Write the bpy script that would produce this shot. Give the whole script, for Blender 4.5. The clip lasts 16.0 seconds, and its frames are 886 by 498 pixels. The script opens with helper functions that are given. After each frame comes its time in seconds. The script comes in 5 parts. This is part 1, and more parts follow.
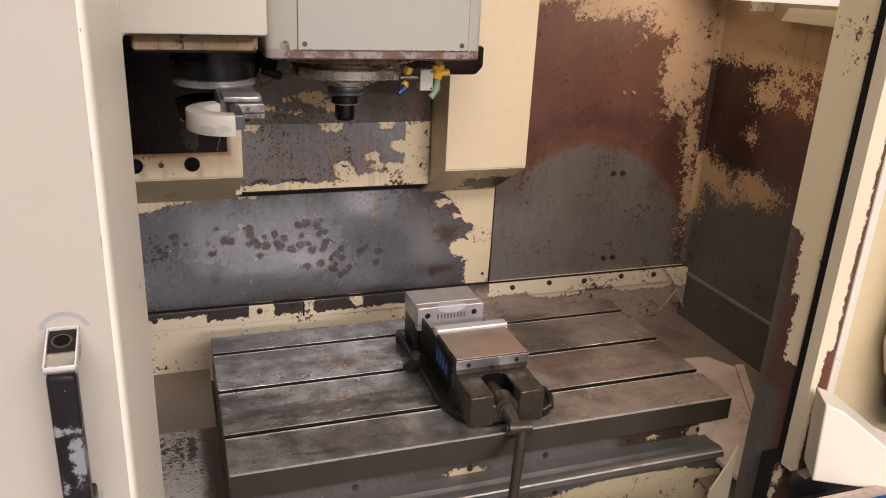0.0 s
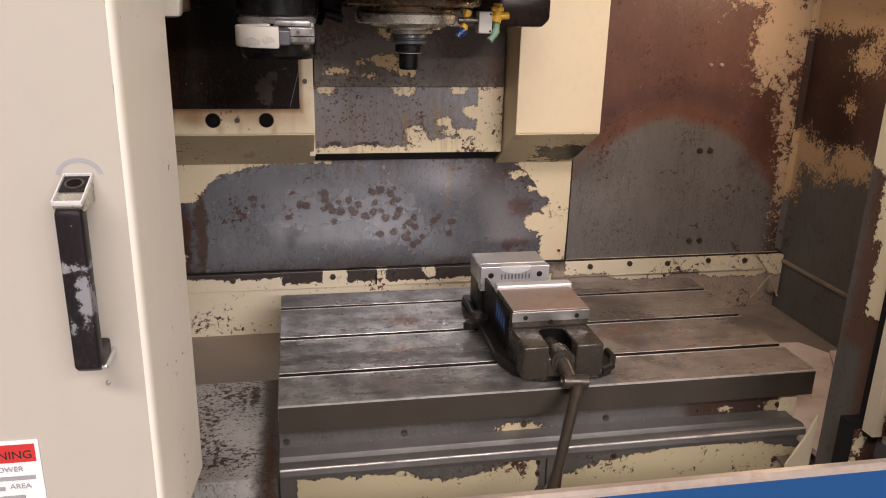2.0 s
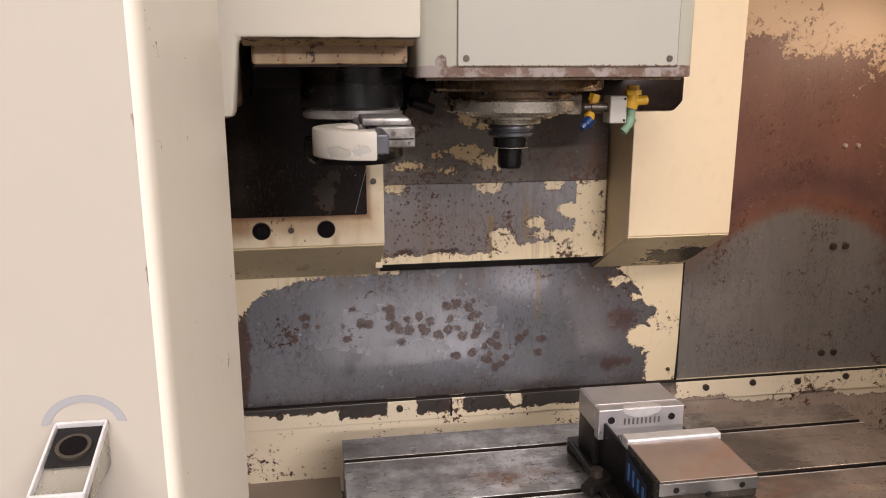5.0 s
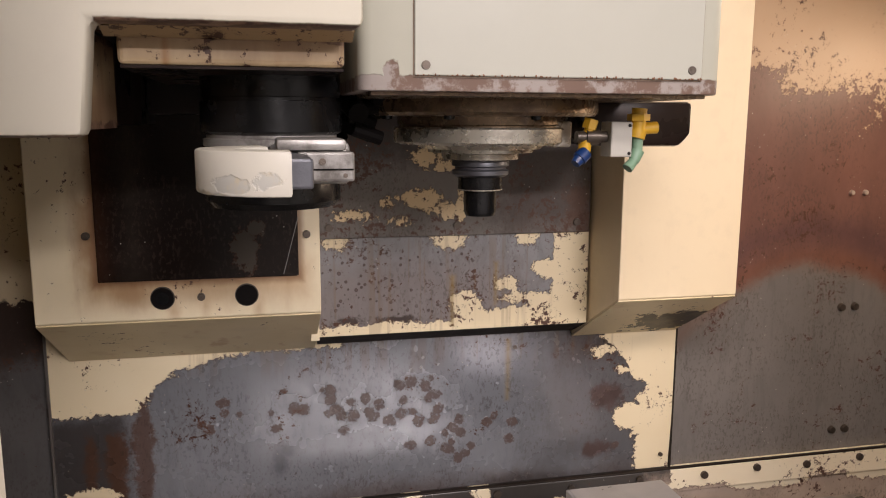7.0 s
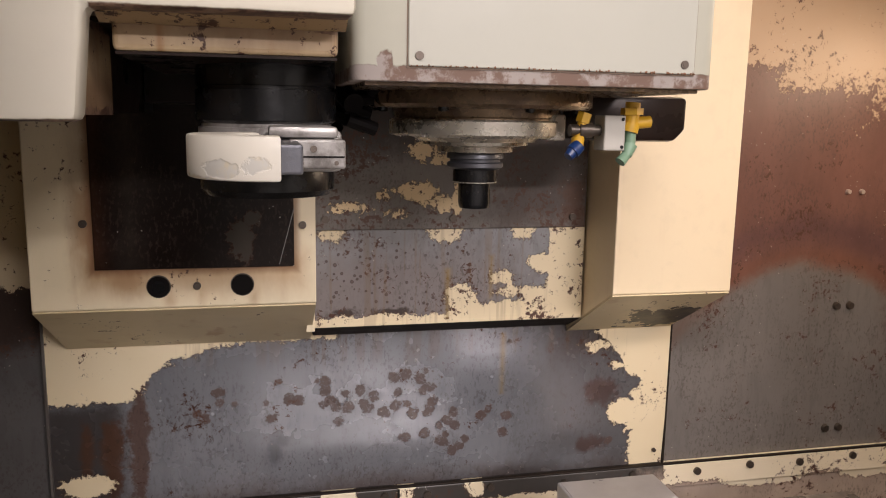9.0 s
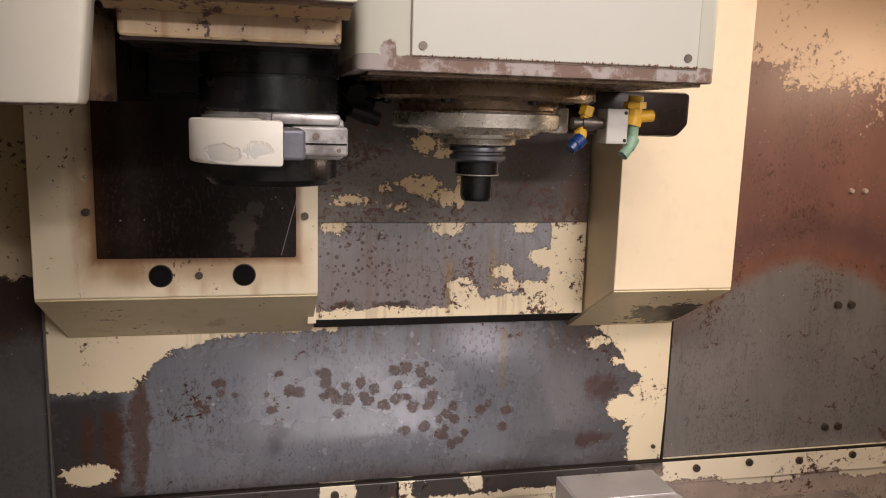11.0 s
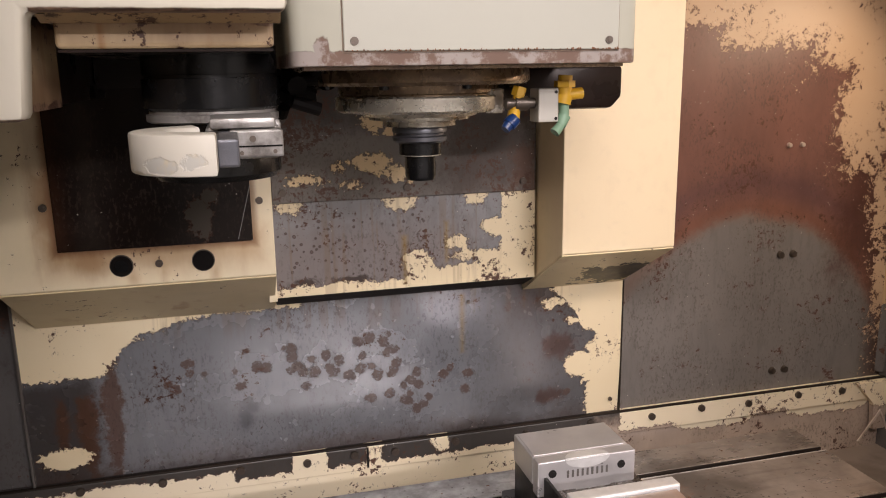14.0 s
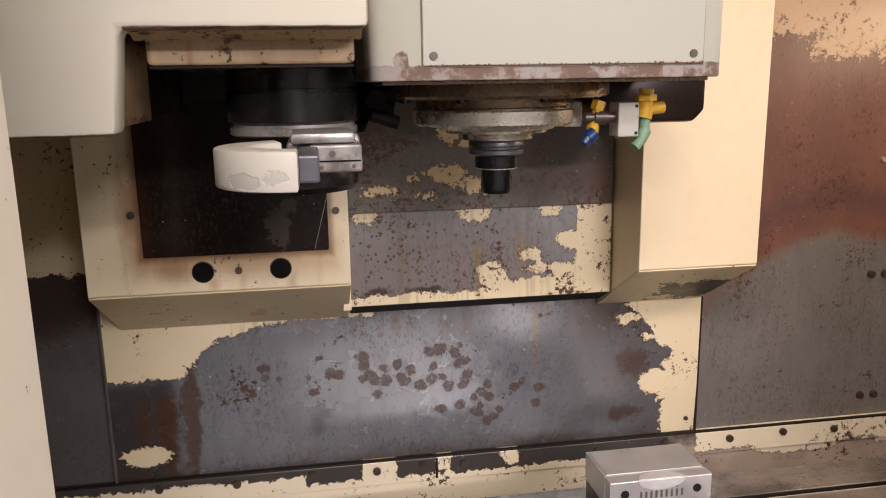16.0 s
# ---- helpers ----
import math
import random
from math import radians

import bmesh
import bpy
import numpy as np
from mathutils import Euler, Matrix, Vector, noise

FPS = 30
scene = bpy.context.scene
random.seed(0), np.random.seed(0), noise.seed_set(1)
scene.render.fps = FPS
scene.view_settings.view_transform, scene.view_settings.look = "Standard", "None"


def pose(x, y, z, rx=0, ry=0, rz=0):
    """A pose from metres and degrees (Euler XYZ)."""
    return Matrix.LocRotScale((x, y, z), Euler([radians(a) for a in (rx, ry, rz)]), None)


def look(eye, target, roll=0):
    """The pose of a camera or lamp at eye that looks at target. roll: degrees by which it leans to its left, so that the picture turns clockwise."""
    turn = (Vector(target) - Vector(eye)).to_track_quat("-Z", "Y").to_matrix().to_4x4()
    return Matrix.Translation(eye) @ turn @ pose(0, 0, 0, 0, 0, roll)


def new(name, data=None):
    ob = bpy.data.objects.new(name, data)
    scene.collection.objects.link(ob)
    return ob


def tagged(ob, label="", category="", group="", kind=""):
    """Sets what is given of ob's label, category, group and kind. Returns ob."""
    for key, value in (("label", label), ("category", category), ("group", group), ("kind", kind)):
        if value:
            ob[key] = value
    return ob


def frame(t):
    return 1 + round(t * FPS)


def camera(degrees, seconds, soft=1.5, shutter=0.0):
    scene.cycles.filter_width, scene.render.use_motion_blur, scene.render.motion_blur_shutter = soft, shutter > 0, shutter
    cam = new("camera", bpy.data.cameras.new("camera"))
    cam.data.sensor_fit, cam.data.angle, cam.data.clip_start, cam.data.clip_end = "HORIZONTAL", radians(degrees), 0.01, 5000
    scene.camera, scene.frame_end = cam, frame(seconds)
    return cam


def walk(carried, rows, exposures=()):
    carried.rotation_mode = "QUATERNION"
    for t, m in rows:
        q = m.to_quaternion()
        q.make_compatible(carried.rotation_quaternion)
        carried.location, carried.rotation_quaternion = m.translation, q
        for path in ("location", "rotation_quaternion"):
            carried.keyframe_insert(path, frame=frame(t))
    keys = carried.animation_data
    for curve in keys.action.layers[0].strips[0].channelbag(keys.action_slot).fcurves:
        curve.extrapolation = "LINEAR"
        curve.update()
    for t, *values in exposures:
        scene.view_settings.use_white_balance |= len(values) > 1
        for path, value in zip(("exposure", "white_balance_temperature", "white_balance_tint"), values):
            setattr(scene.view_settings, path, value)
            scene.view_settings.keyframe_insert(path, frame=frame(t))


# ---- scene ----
cam = camera(58.9, 16.0, soft=1.05)
PATH = [
    (0, (-0.05, -1.142, 1.733), (0.583, 0.621, 1.032), 2.9),
    (0.5, (-0.052, -1.144, 1.684), (0.544, 0.652, 1.037), 3.3),
    (1, (-0.059, -1.143, 1.598), (0.495, 0.676, 0.978), 3.9),
    (1.5, (-0.022, -1.152, 1.565), (0.465, 0.672, 0.906), 1.9),
    (2, (0.049, -1.209, 1.577), (0.404, 0.657, 0.952), 1.4),
    (2.5, (-0.01, -1.258, 1.595), (0.305, 0.645, 1.067), 0.4),
    (3, (-0.065, -1.282, 1.589), (0.287, 0.627, 1.109), -0.7),
    (3.5, (-0.059, -1.283, 1.6), (0.313, 0.629, 1.145), -0.0),
    (3.7, (-0.06, -1.28, 1.6), (0.321, 0.628, 1.137), 0.1),
    (5.8, (0.005, -0.599, 1.556), (0.282, 1.328, 1.095), -0.1),
    (6, (0.012, -0.588, 1.546), (0.319, 1.342, 1.12), -0.2),
    (6.5, (0.018, -0.583, 1.545), (0.405, 1.347, 1.19), -0.3),
    (7, (0.012, -0.583, 1.545), (0.453, 1.34, 1.22), 0.3),
    (7.5, (0.017, -0.582, 1.543), (0.483, 1.336, 1.223), 0.4),
    (8, (0.021, -0.586, 1.543), (0.486, 1.332, 1.22), 0.5),
    (8.5, (0.021, -0.589, 1.546), (0.471, 1.331, 1.216), 0.8),
    (9, (0.02, -0.592, 1.539), (0.456, 1.331, 1.208), 1.0),
    (11.5, (0.022, -0.597, 1.532), (0.456, 1.327, 1.196), 1.8),
    (12, (0.023, -0.602, 1.533), (0.475, 1.318, 1.205), 1.7),
    (12.5, (0.023, -0.605, 1.535), (0.493, 1.312, 1.214), 1.7),
    (13, (0.022, -0.605, 1.538), (0.497, 1.311, 1.218), 1.5),
    (13.5, (0.021, -0.631, 1.555), (0.509, 1.274, 1.195), 0.3),
    (14, (0.042, -0.64, 1.563), (0.533, 1.249, 1.124), -0.9),
    (14.5, (0.039, -0.654, 1.583), (0.453, 1.259, 1.173), -1.5),
    (15, (0.044, -0.634, 1.561), (0.363, 1.304, 1.183), -2.3),
    (15.5, (0.04, -0.628, 1.561), (0.359, 1.299, 1.129), -1.7),
    (16, (0.04, -0.634, 1.57), (0.354, 1.296, 1.151), -0.9),
]
walk(cam, [(t, look(eye, target, roll)) for t, eye, target, roll in PATH], exposures=((0.0, -0.18), (1.5, -0.09), (3.0, -0.30), (3.7, -0.30), (5.8, 0.10), (16.0, 0.17)))

# ---- light ----
world = bpy.data.worlds.new("world")
scene.world = world
world.use_nodes = True
world.node_tree.nodes["Background"].inputs[0].default_value = (1.0, 0.93, 0.84, 1)
world.node_tree.nodes["Background"].inputs[1].default_value = 0.05


def area_lamp(name, eye, target, sx, sy, watts, colour):
    data = bpy.data.lights.new(name, "AREA")
    data.shape, data.size, data.size_y, data.energy, data.color = "RECTANGLE", sx, sy, watts, colour
    ob = new(name, data)
    ob.matrix_world = look(eye, target)
    return ob


area_lamp("shop_light_near", (-0.9, -3.0, 3.85), (-0.8, -2.7, 0.0), 2.0, 0.5, 155, (1.0, 0.88, 0.85))
area_lamp("shop_light_middle", (1.7, -4.6, 3.85), (1.6, -4.2, 0.0), 3.2, 0.6, 225, (1.0, 0.89, 0.875))
area_lamp("shop_light_far", (1.7, -7.2, 3.85), (1.6, -6.6, 0.0), 3.2, 0.6, 510, (1.0, 0.89, 0.88))
area_lamp("work_light_glow", (1.262, 0.30, 1.668), (0.62, 0.33, 1.10), 0.45, 0.05, 2.5, (1.0, 0.74, 0.52))


# ---- materials ----
class Ex:
    """A value in a node tree, with arithmetic."""

    def __init__(self, tree, sock):
        self.tree, self.sock = tree, sock

    def _op(self, kind, *others):
        n = self.tree.nodes.new("ShaderNodeMath")
        n.operation = kind
        for k, v in enumerate((self, *others)):
            if isinstance(v, Ex):
                self.tree.links.new(v.sock, n.inputs[k])
            else:
                n.inputs[k].default_value = v
        return Ex(self.tree, n.outputs[0])

    def __add__(self, o): return self._op("ADD", o)
    def __sub__(self, o): return self._op("SUBTRACT", o)
    def __mul__(self, o): return self._op("MULTIPLY", o)
    def top(self, o): return self._op("MAXIMUM", o)
    def low(self, o): return self._op("MINIMUM", o)
    def size(self): return self._op("ABSOLUTE")

    def step(self, edge=0.0, soft=0.001):
        n = self.tree.nodes.new("ShaderNodeMapRange")
        n.interpolation_type = "SMOOTHSTEP"
        self.tree.links.new(self.sock, n.inputs[0])
        n.inputs[1].default_value, n.inputs[2].default_value = edge - soft, edge + soft
        return Ex(self.tree, n.outputs[0])


class Mat:
    def __init__(self, name):
        self.mat = bpy.data.materials.new(name)
        self.mat.use_nodes = True
        self.tree = self.mat.node_tree
        self.bsdf = self.tree.nodes["Principled BSDF"]
        geo = self.tree.nodes.new("ShaderNodeNewGeometry")
        self.pos = geo.outputs["Position"]
        sep = self.tree.nodes.new("ShaderNodeSeparateXYZ")
        self.tree.links.new(self.pos, sep.inputs[0])
        self.x, self.y, self.z = (Ex(self.tree, sep.outputs[k]) for k in range(3))

    def noise(self, scale, detail=3.0, rough=0.55, stretch=(1, 1, 1), shift=0.0):
        m = self.tree.nodes.new("ShaderNodeMapping")
        m.inputs["Scale"].default_value = stretch
        m.inputs["Location"].default_value = (shift, shift * 1.7, shift * 0.6)
        self.tree.links.new(self.pos, m.inputs[0])
        n = self.tree.nodes.new("ShaderNodeTexNoise")
        n.inputs["Scale"].default_value, n.inputs["Detail"].default_value, n.inputs["Roughness"].default_value = scale, detail, rough
        self.tree.links.new(m.outputs[0], n.inputs["Vector"])
        return Ex(self.tree, n.outputs[0])

    def cells(self, scale, shift=0.0, stretch=(1, 1, 1)):
        m = self.tree.nodes.new("ShaderNodeMapping")
        m.inputs["Location"].default_value = (shift, shift, shift)
        m.inputs["Scale"].default_value = stretch
        self.tree.links.new(self.pos, m.inputs[0])
        n = self.tree.nodes.new("ShaderNodeTexVoronoi")
        n.inputs["Scale"].default_value = scale
        self.tree.links.new(m.outputs[0], n.inputs["Vector"])
        return Ex(self.tree, n.outputs["Distance"])

    def mix(self, f, a, b):
        n = self.tree.nodes.new("ShaderNodeMix")
        n.data_type = "RGBA"
        f = f if isinstance(f, Ex) else None if f is None else f
        if isinstance(f, Ex):
            self.tree.links.new(f.sock, n.inputs[0])
        else:
            n.inputs[0].default_value = f
        for k, v in ((6, a), (7, b)):
            if isinstance(v, tuple):
                n.inputs[k].default_value = (*v, 1)
            else:
                self.tree.links.new(v, n.inputs[k])
        return n.outputs[2]

    def put(self, what, v):
        if isinstance(v, Ex):
            self.tree.links.new(v.sock, self.bsdf.inputs[what])
        elif isinstance(v, (int, float)):
            self.bsdf.inputs[what].default_value = v
        elif isinstance(v, tuple):
            self.bsdf.inputs[what].default_value = (*v, 1)
        else:
            self.tree.links.new(v, self.bsdf.inputs[what])
        return self

    def bump(self, height, metres, strength=0.6):
        n = self.tree.nodes.new("ShaderNodeBump")
        n.inputs["Strength"].default_value, n.inputs["Distance"].default_value = strength, metres
        self.tree.links.new(height.sock, n.inputs["Height"])
        self.tree.links.new(n.outputs[0], self.bsdf.inputs["Normal"])
        return self

    def shapes(self, uv, items):
        """The signed depth inside a union of boxes (b, u0, u1, v0, v1) and ellipses (e, cu, cv, ru, rv); a leading - cuts one out."""
        u, v = {"x": self.x, "y": self.y, "z": self.z}[uv[0]], {"x": self.x, "y": self.y, "z": self.z}[uv[1]]
        out = None
        for kind, a, b, c, d in items:
            if kind[-1] == "b":
                s = ((u - (a + b) / 2).size() * -1 + (b - a) / 2).low((v - (c + d) / 2).size() * -1 + (d - c) / 2)
            else:
                p, q = (u - a) * (1 / c), (v - b) * (1 / d)
                s = ((p * p + q * q)._op("SQRT") * -1 + 1.0) * min(c, d)
            if kind[0] == "-":
                out = out.low(s * -1)
            else:
                out = s if out is None else out.top(s)
        return out


CREAM = (0.80, 0.71, 0.52)
CREAM_DIM = (0.70, 0.60, 0.42)
STEEL = (0.20, 0.20, 0.205)
WALLGREY = (0.165, 0.148, 0.135)
RUST = (0.075, 0.034, 0.022)
BROWN = (0.20, 0.075, 0.05)


def paint(name, base=CREAM, rough=0.42, dirt=0.25, chips=0.0, streak=0.0, rim=None, rimcol=(RUST, (0.24, 0.15, 0.10)), blots=()):
    """Enamel paint with faint soiling; chips: share of small dark chips; streak: rust runs."""
    m = Mat(name)
    n1, n2 = m.noise(3.0, 4), m.noise(40.0, 4)
    dim = tuple(c * k for c, k in zip(base, (0.86, 0.80, 0.70)))
    col = m.mix((n1 * 1.6 - 0.55).low(1.0).top(0.0) * dirt * 2.0, base, dim)
    col = m.mix((n2 - 0.52).step(0.08, 0.10) * dirt * 0.5, col, tuple(c * 0.8 for c in base))
    if streak:
        s = (m.noise(26.0, 3, 0.6, (1, 1, 0.05)) - 0.60).step(0.05, 0.07) * m.noise(5.0, 2).step(0.5, 0.12)
        col = m.mix(s * streak, col, (0.36, 0.17, 0.06))
    for uv, items, colour, soft, share in blots:
        f = (m.shapes(uv, items) + (m.noise(12.0, 5, 0.7, (1, 1, 0.4)) - 0.5) * soft * 2.5).step(0, soft)
        col = m.mix(f * share, col, colour)
    hgt = n2 * 0.3
    if chips:
        c = (m.noise(75.0, 6, 0.76, shift=3.1) + m.noise(9.0, 3, 0.6, shift=1.2) * 0.5 + chips).step(0.96, 0.01)
        col = m.mix(c, col, RUST)
        hgt = hgt - c
    if rim:
        uv, items, amp = rim
        c = (m.shapes(uv, items) + (m.noise(18.0, 3, 0.6) - 0.5) * amp * 2 + (m.noise(90.0, 4, 0.65) - 0.5) * amp * 1.4).step(0, 0.0008)
        col = m.mix(c, col, m.mix(m.noise(35.0, 5, 0.7).step(0.5, 0.06), *rimcol))
        hgt = hgt - c
    m.put("Base Color", col).put("Roughness", m.noise(12.0, 3) * 0.25 + (rough - 0.1))
    m.bump(hgt, 0.0006)
    return m.mat


def peeled(name, uv, items, under, amp=0.02, fine=0.008, steel_rough=0.4, metal=0.0, stains=(), spots=None, specks=0.0, over=CREAM, shift=0.0, drip=None, crumble=1.0, runs=None, lip=RUST):
    """Bare or primed sheet with paint left in the given shapes. stains: (shapes, amp, colour, softness, share)."""
    m = Mat(name)
    big, mid, small = m.noise(11.0, 5, 0.66, shift=shift), m.noise(45.0, 6, 0.72, shift=shift + 2), m.noise(150.0, 5, 0.75, shift=shift)
    wob = (big - 0.5) * amp * 3.0 + (mid - 0.5) * (amp * 2.2 + fine) + (small - 0.5) * fine * 3
    grain = m.noise(7.0, 4, 0.6)
    bare = m.mix(grain, tuple(c * 0.72 for c in under), tuple(min(1, c * 1.25) for c in under))
    bare = m.mix((m.noise(70.0, 3, 0.6, (1, 1, 0.25)) - 0.5).step(0.08, 0.1) * 0.3, bare, tuple(c * 0.6 for c in under))
    for shp, samp, colour, soft, share in stains:
        f = (m.shapes(uv, shp) + (m.noise(7.0, 4, 0.62, shift=shift + 5) - 0.5) * samp * 2.4 + (m.noise(60.0, 6, 0.78, shift=4) - 0.5) * samp * 2.2).step(0, soft)
        tint = m.mix(m.noise(16.0, 4, 0.65, (1, 1, 0.5)), tuple(c * 0.62 for c in colour), tuple(c * 1.35 for c in colour))
        bare = m.mix(f * share, bare, tint)
    pits = (m.noise(230.0, 4, 0.65, (1, 1, 0.55), shift=shift + 1) - 0.5).step(0.07, 0.05) * m.noise(9.0, 3, shift=shift + 3).step(0.48, 0.12)
    bare = m.mix(pits * 0.45, bare, (0.05, 0.034, 0.028))
    rusty = None
    if spots:
        shp, scale, size = spots
        blob = (m.noise(70.0, 5, 0.7, shift=3) - 0.5) * 0.022 + (m.noise(260.0, 4, 0.7) - 0.5) * 0.010
        inside = m.shapes(uv, shp) + (m.noise(14.0, 2, shift=7) - 0.5) * 0.10
        c = m.cells(scale, 0.37) + (m.noise(80.0, 4, 0.65) - 0.5) * 0.45
        rusty = ((c * -1 + size).step(0, 0.05)) * inside.step(0, 0.006) if scale else (m.shapes(uv, shp) + blob).step(0, 0.0012) * (m.noise(190.0, 4, 0.7, shift=8).step(0.40, 0.07) * 0.6 + 0.4)
        ring = m.mix(m.noise(120.0, 4, 0.7) if not scale else (c * -1 + size * 0.55).step(0, 0.08), (0.045, 0.026, 0.022), (0.105, 0.073, 0.064))
        bare = m.mix(rusty * 0.92, bare, ring)
    left = (m.shapes(uv, items) * crumble + wob).step(0, 0.0007)
    coat = m.mix(m.noise(4.0, 4), over, tuple(c * k for c, k in zip(over, (0.86, 0.79, 0.66))))
    coat = m.mix((m.noise(75.0, 5, 0.7, shift=9) - 0.70).step(0.02, 0.008), coat, RUST)
    edge = (m.shapes(uv, items) * crumble + wob + 0.0022).step(0, 0.001) - left
    col = m.mix(edge.top(0.0) * 0.7, bare, lip)
    col = m.mix(left, col, coat)
    if specks:
        k = (m.noise(85.0, 6, 0.78, shift=6) + m.noise(10.0, 3, shift=2) * 0.55 + specks * 0.35).step(1.115, 0.012)
        col = m.mix(k, col, RUST)
    if drip:
        d = m.shapes(uv, drip) + (m.noise(30.0, 2, 0.5, (1, 1, 0.2)) - 0.5) * 0.012
        col = m.mix(d.step(0, 0.006) * 0.65, col, (0.30, 0.20, 0.05))
    if runs:
        r = (m.noise(75.0, 3, 0.6, (1, 1, 0.05), shift=6) - 0.5).step(0.07, 0.05) * (m.shapes(uv, runs) + (m.noise(40.0, 3, 0.6, (1, 1, 0.1)) - 0.5) * 0.06).step(0, 0.02)
        col = m.mix(r * 0.26, col, (0.17, 0.10, 0.04))
    # sparse pale dots paint the glints of stuck chips into the colour
    glint = (m.cells(95.0, 1.3) * -1 + 0.075).step(0, 0.02) * m.noise(21.0, 3, shift=4).step(0.55, 0.02)
    col = m.mix(glint * 0.85, col, (0.58, 0.54, 0.48))
    m.put("Base Color", col)
    ra = m.noise(10.0, 4, 0.6) * 0.22 + (steel_rough - 0.1)
    rb = left * (0.45 - steel_rough)
    m.put("Roughness", ra + rb)
    met = (left * -1 + 1) * metal
    if rusty is not None:
        met = met * (rusty * -0.95 + 1)
    m.put("Metallic", met)
    hgt = left * 1.0 + m.noise(160.0, 2) * 0.12
    if rusty is not None:
        hgt = hgt + rusty * 0.6
    m.bump(hgt, 0.0007, 0.7)
    return m.mat


def metal(name, base, rough, metallic=1.0, stain=(0.1, 0.06, 0.04), share=0.3, scale=18.0, stretch=(1, 1, 1)):
    m = Mat(name)
    n = m.noise(scale, 5, 0.65, stretch)
    f = (m.noise(scale * 0.35, 4, 0.6, shift=2.3) * 0.6 + n * 0.4 - 0.5).step(0.06, 0.09)
    col = m.mix(n, tuple(c * 0.75 for c in base), tuple(min(1, c * 1.2) for c in base))
    col = m.mix(f * share, col, stain)
    m.put("Base Color", col).put("Roughness", m.noise(scale * 2, 3) * 0.25 + rough - 0.1).put("Metallic", (f * -share + 1) * metallic)
    m.bump(m.noise(scale * 9, 3), 0.0004, 0.5)
    return m.mat


def plain(name, base, rough=0.5, metallic=0.0, glow=None):
    m = Mat(name)
    col = m.mix(m.noise(30.0, 4), tuple(c * 0.85 for c in base), tuple(min(1, c * 1.1) for c in base))
    m.put("Base Color", col).put("Roughness", m.noise(25.0, 3) * 0.2 + rough - 0.1).put("Metallic", metallic)
    m.bump(m.noise(140.0, 2), 0.0003, 0.4)
    if glow:
        m.put("Emission Color", glow[0]).put("Emission Strength", glow[1])
    return m.mat


def table_steel(name):
    """Ground table steel: dull grey with fine scratches, dark oil and orange rust blooms."""
    m = Mat(name)
    fine, broad = m.noise(22.0, 5, 0.65), m.noise(4.0, 5, 0.6, shift=3)
    col = m.mix(fine.step(0.5, 0.22), (0.20, 0.196, 0.184), (0.56, 0.555, 0.535))
    film = (m.x - 0.62 + (m.noise(5.0, 4, 0.6, shift=8) - 0.5) * 0.5).step(0, 0.16)
    col = m.mix(film * 0.7, col, (0.46, 0.38, 0.325))
    col = m.mix((broad - 0.5).step(0.03, 0.08) * 0.75, col, (0.115, 0.098, 0.085))
    scratch = (m.noise(60.0, 3, 0.6, (0.12, 1, 1), shift=1) - 0.5).step(0.10, 0.05)
    col = m.mix(scratch * 0.25, col, (0.16, 0.14, 0.125))
    rust = (m.shapes("xy", [("e", 0.19, 0.055, 0.05, 0.035), ("e", 0.22, 0.19, 0.12, 0.035), ("e", 0.28, 0.335, 0.12, 0.04), ("e", 0.72, 0.22, 0.16, 0.05), ("e", 0.70, 0.36, 0.10, 0.03)])
            + (m.noise(16.0, 5, 0.7) - 0.5) * 0.16 - 0.02).step(0, 0.03) * (m.noise(95.0, 5, 0.75, shift=3).step(0.53, 0.05) * 0.75 + 0.2)
    col = m.mix(rust * 0.8, col, (0.27, 0.115, 0.05))
    smear = (m.noise(9.0, 5, 0.7, (0.5, 1.6, 1), shift=11) - 0.5).step(0.08, 0.05)
    col = m.mix(smear * (film * -0.5 + 0.7), col, (0.075, 0.06, 0.05))
    grime = (m.cells(85.0, 0.9) * -1 + 0.15 + (m.noise(130.0, 3) - 0.5) * 0.2).step(0, 0.03) * (m.noise(8.0, 3, shift=5)).step(0.47, 0.03)
    col = m.mix(grime * 0.8, col, (0.05, 0.032, 0.024))
    m.put("Base Color", col).put("Roughness", m.noise(14.0, 5, 0.65, (0.4, 1, 1)) * 0.40 + 0.10 + rust * 0.2).put("Metallic", (rust + grime).low(1.0) * -0.4 + 0.55)
    m.bump(m.noise(210.0, 3, 0.6, (0.3, 1, 1)), 0.0003, 0.5)
    return m.mat


M_PAINT = paint("cream_enamel", chips=0.02)
M_COLUMN = paint("column_enamel", (0.82, 0.69, 0.48), dirt=0.35, streak=0.25)
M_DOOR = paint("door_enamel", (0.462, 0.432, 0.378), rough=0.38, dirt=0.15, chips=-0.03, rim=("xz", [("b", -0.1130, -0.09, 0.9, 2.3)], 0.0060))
# door cream darkened to carry the shade behind the louvre slots
M_DOOR_INSIDE = paint("shaded_door_inside_enamel", (0.36, 0.31, 0.24), rough=0.5, dirt=0.4)
M_DOOR_WORN = paint("rubbed_door_enamel", (0.345, 0.355, 0.38), rough=0.35, dirt=0.2)
# lighter cream: the light caught by rounded edges is in this colour
M_DOOR_EDGE = paint("lit_edge_enamel", (0.84, 0.80, 0.70), rough=0.32, dirt=0.2, chips=0.02)
M_HEAD = paint("head_enamel", (0.445, 0.442, 0.375), dirt=0.14, chips=-0.03, rim=("xz", [("b", 0.0, 0.6, 1.50, 1.5835), ("e", 0.125, 1.585, 0.007, 0.013)], 0.0045), rimcol=((0.17, 0.11, 0.085), (0.34, 0.30, 0.28)))
M_HEADGAP = plain("rusty_gap", (0.17, 0.12, 0.085), 0.6)
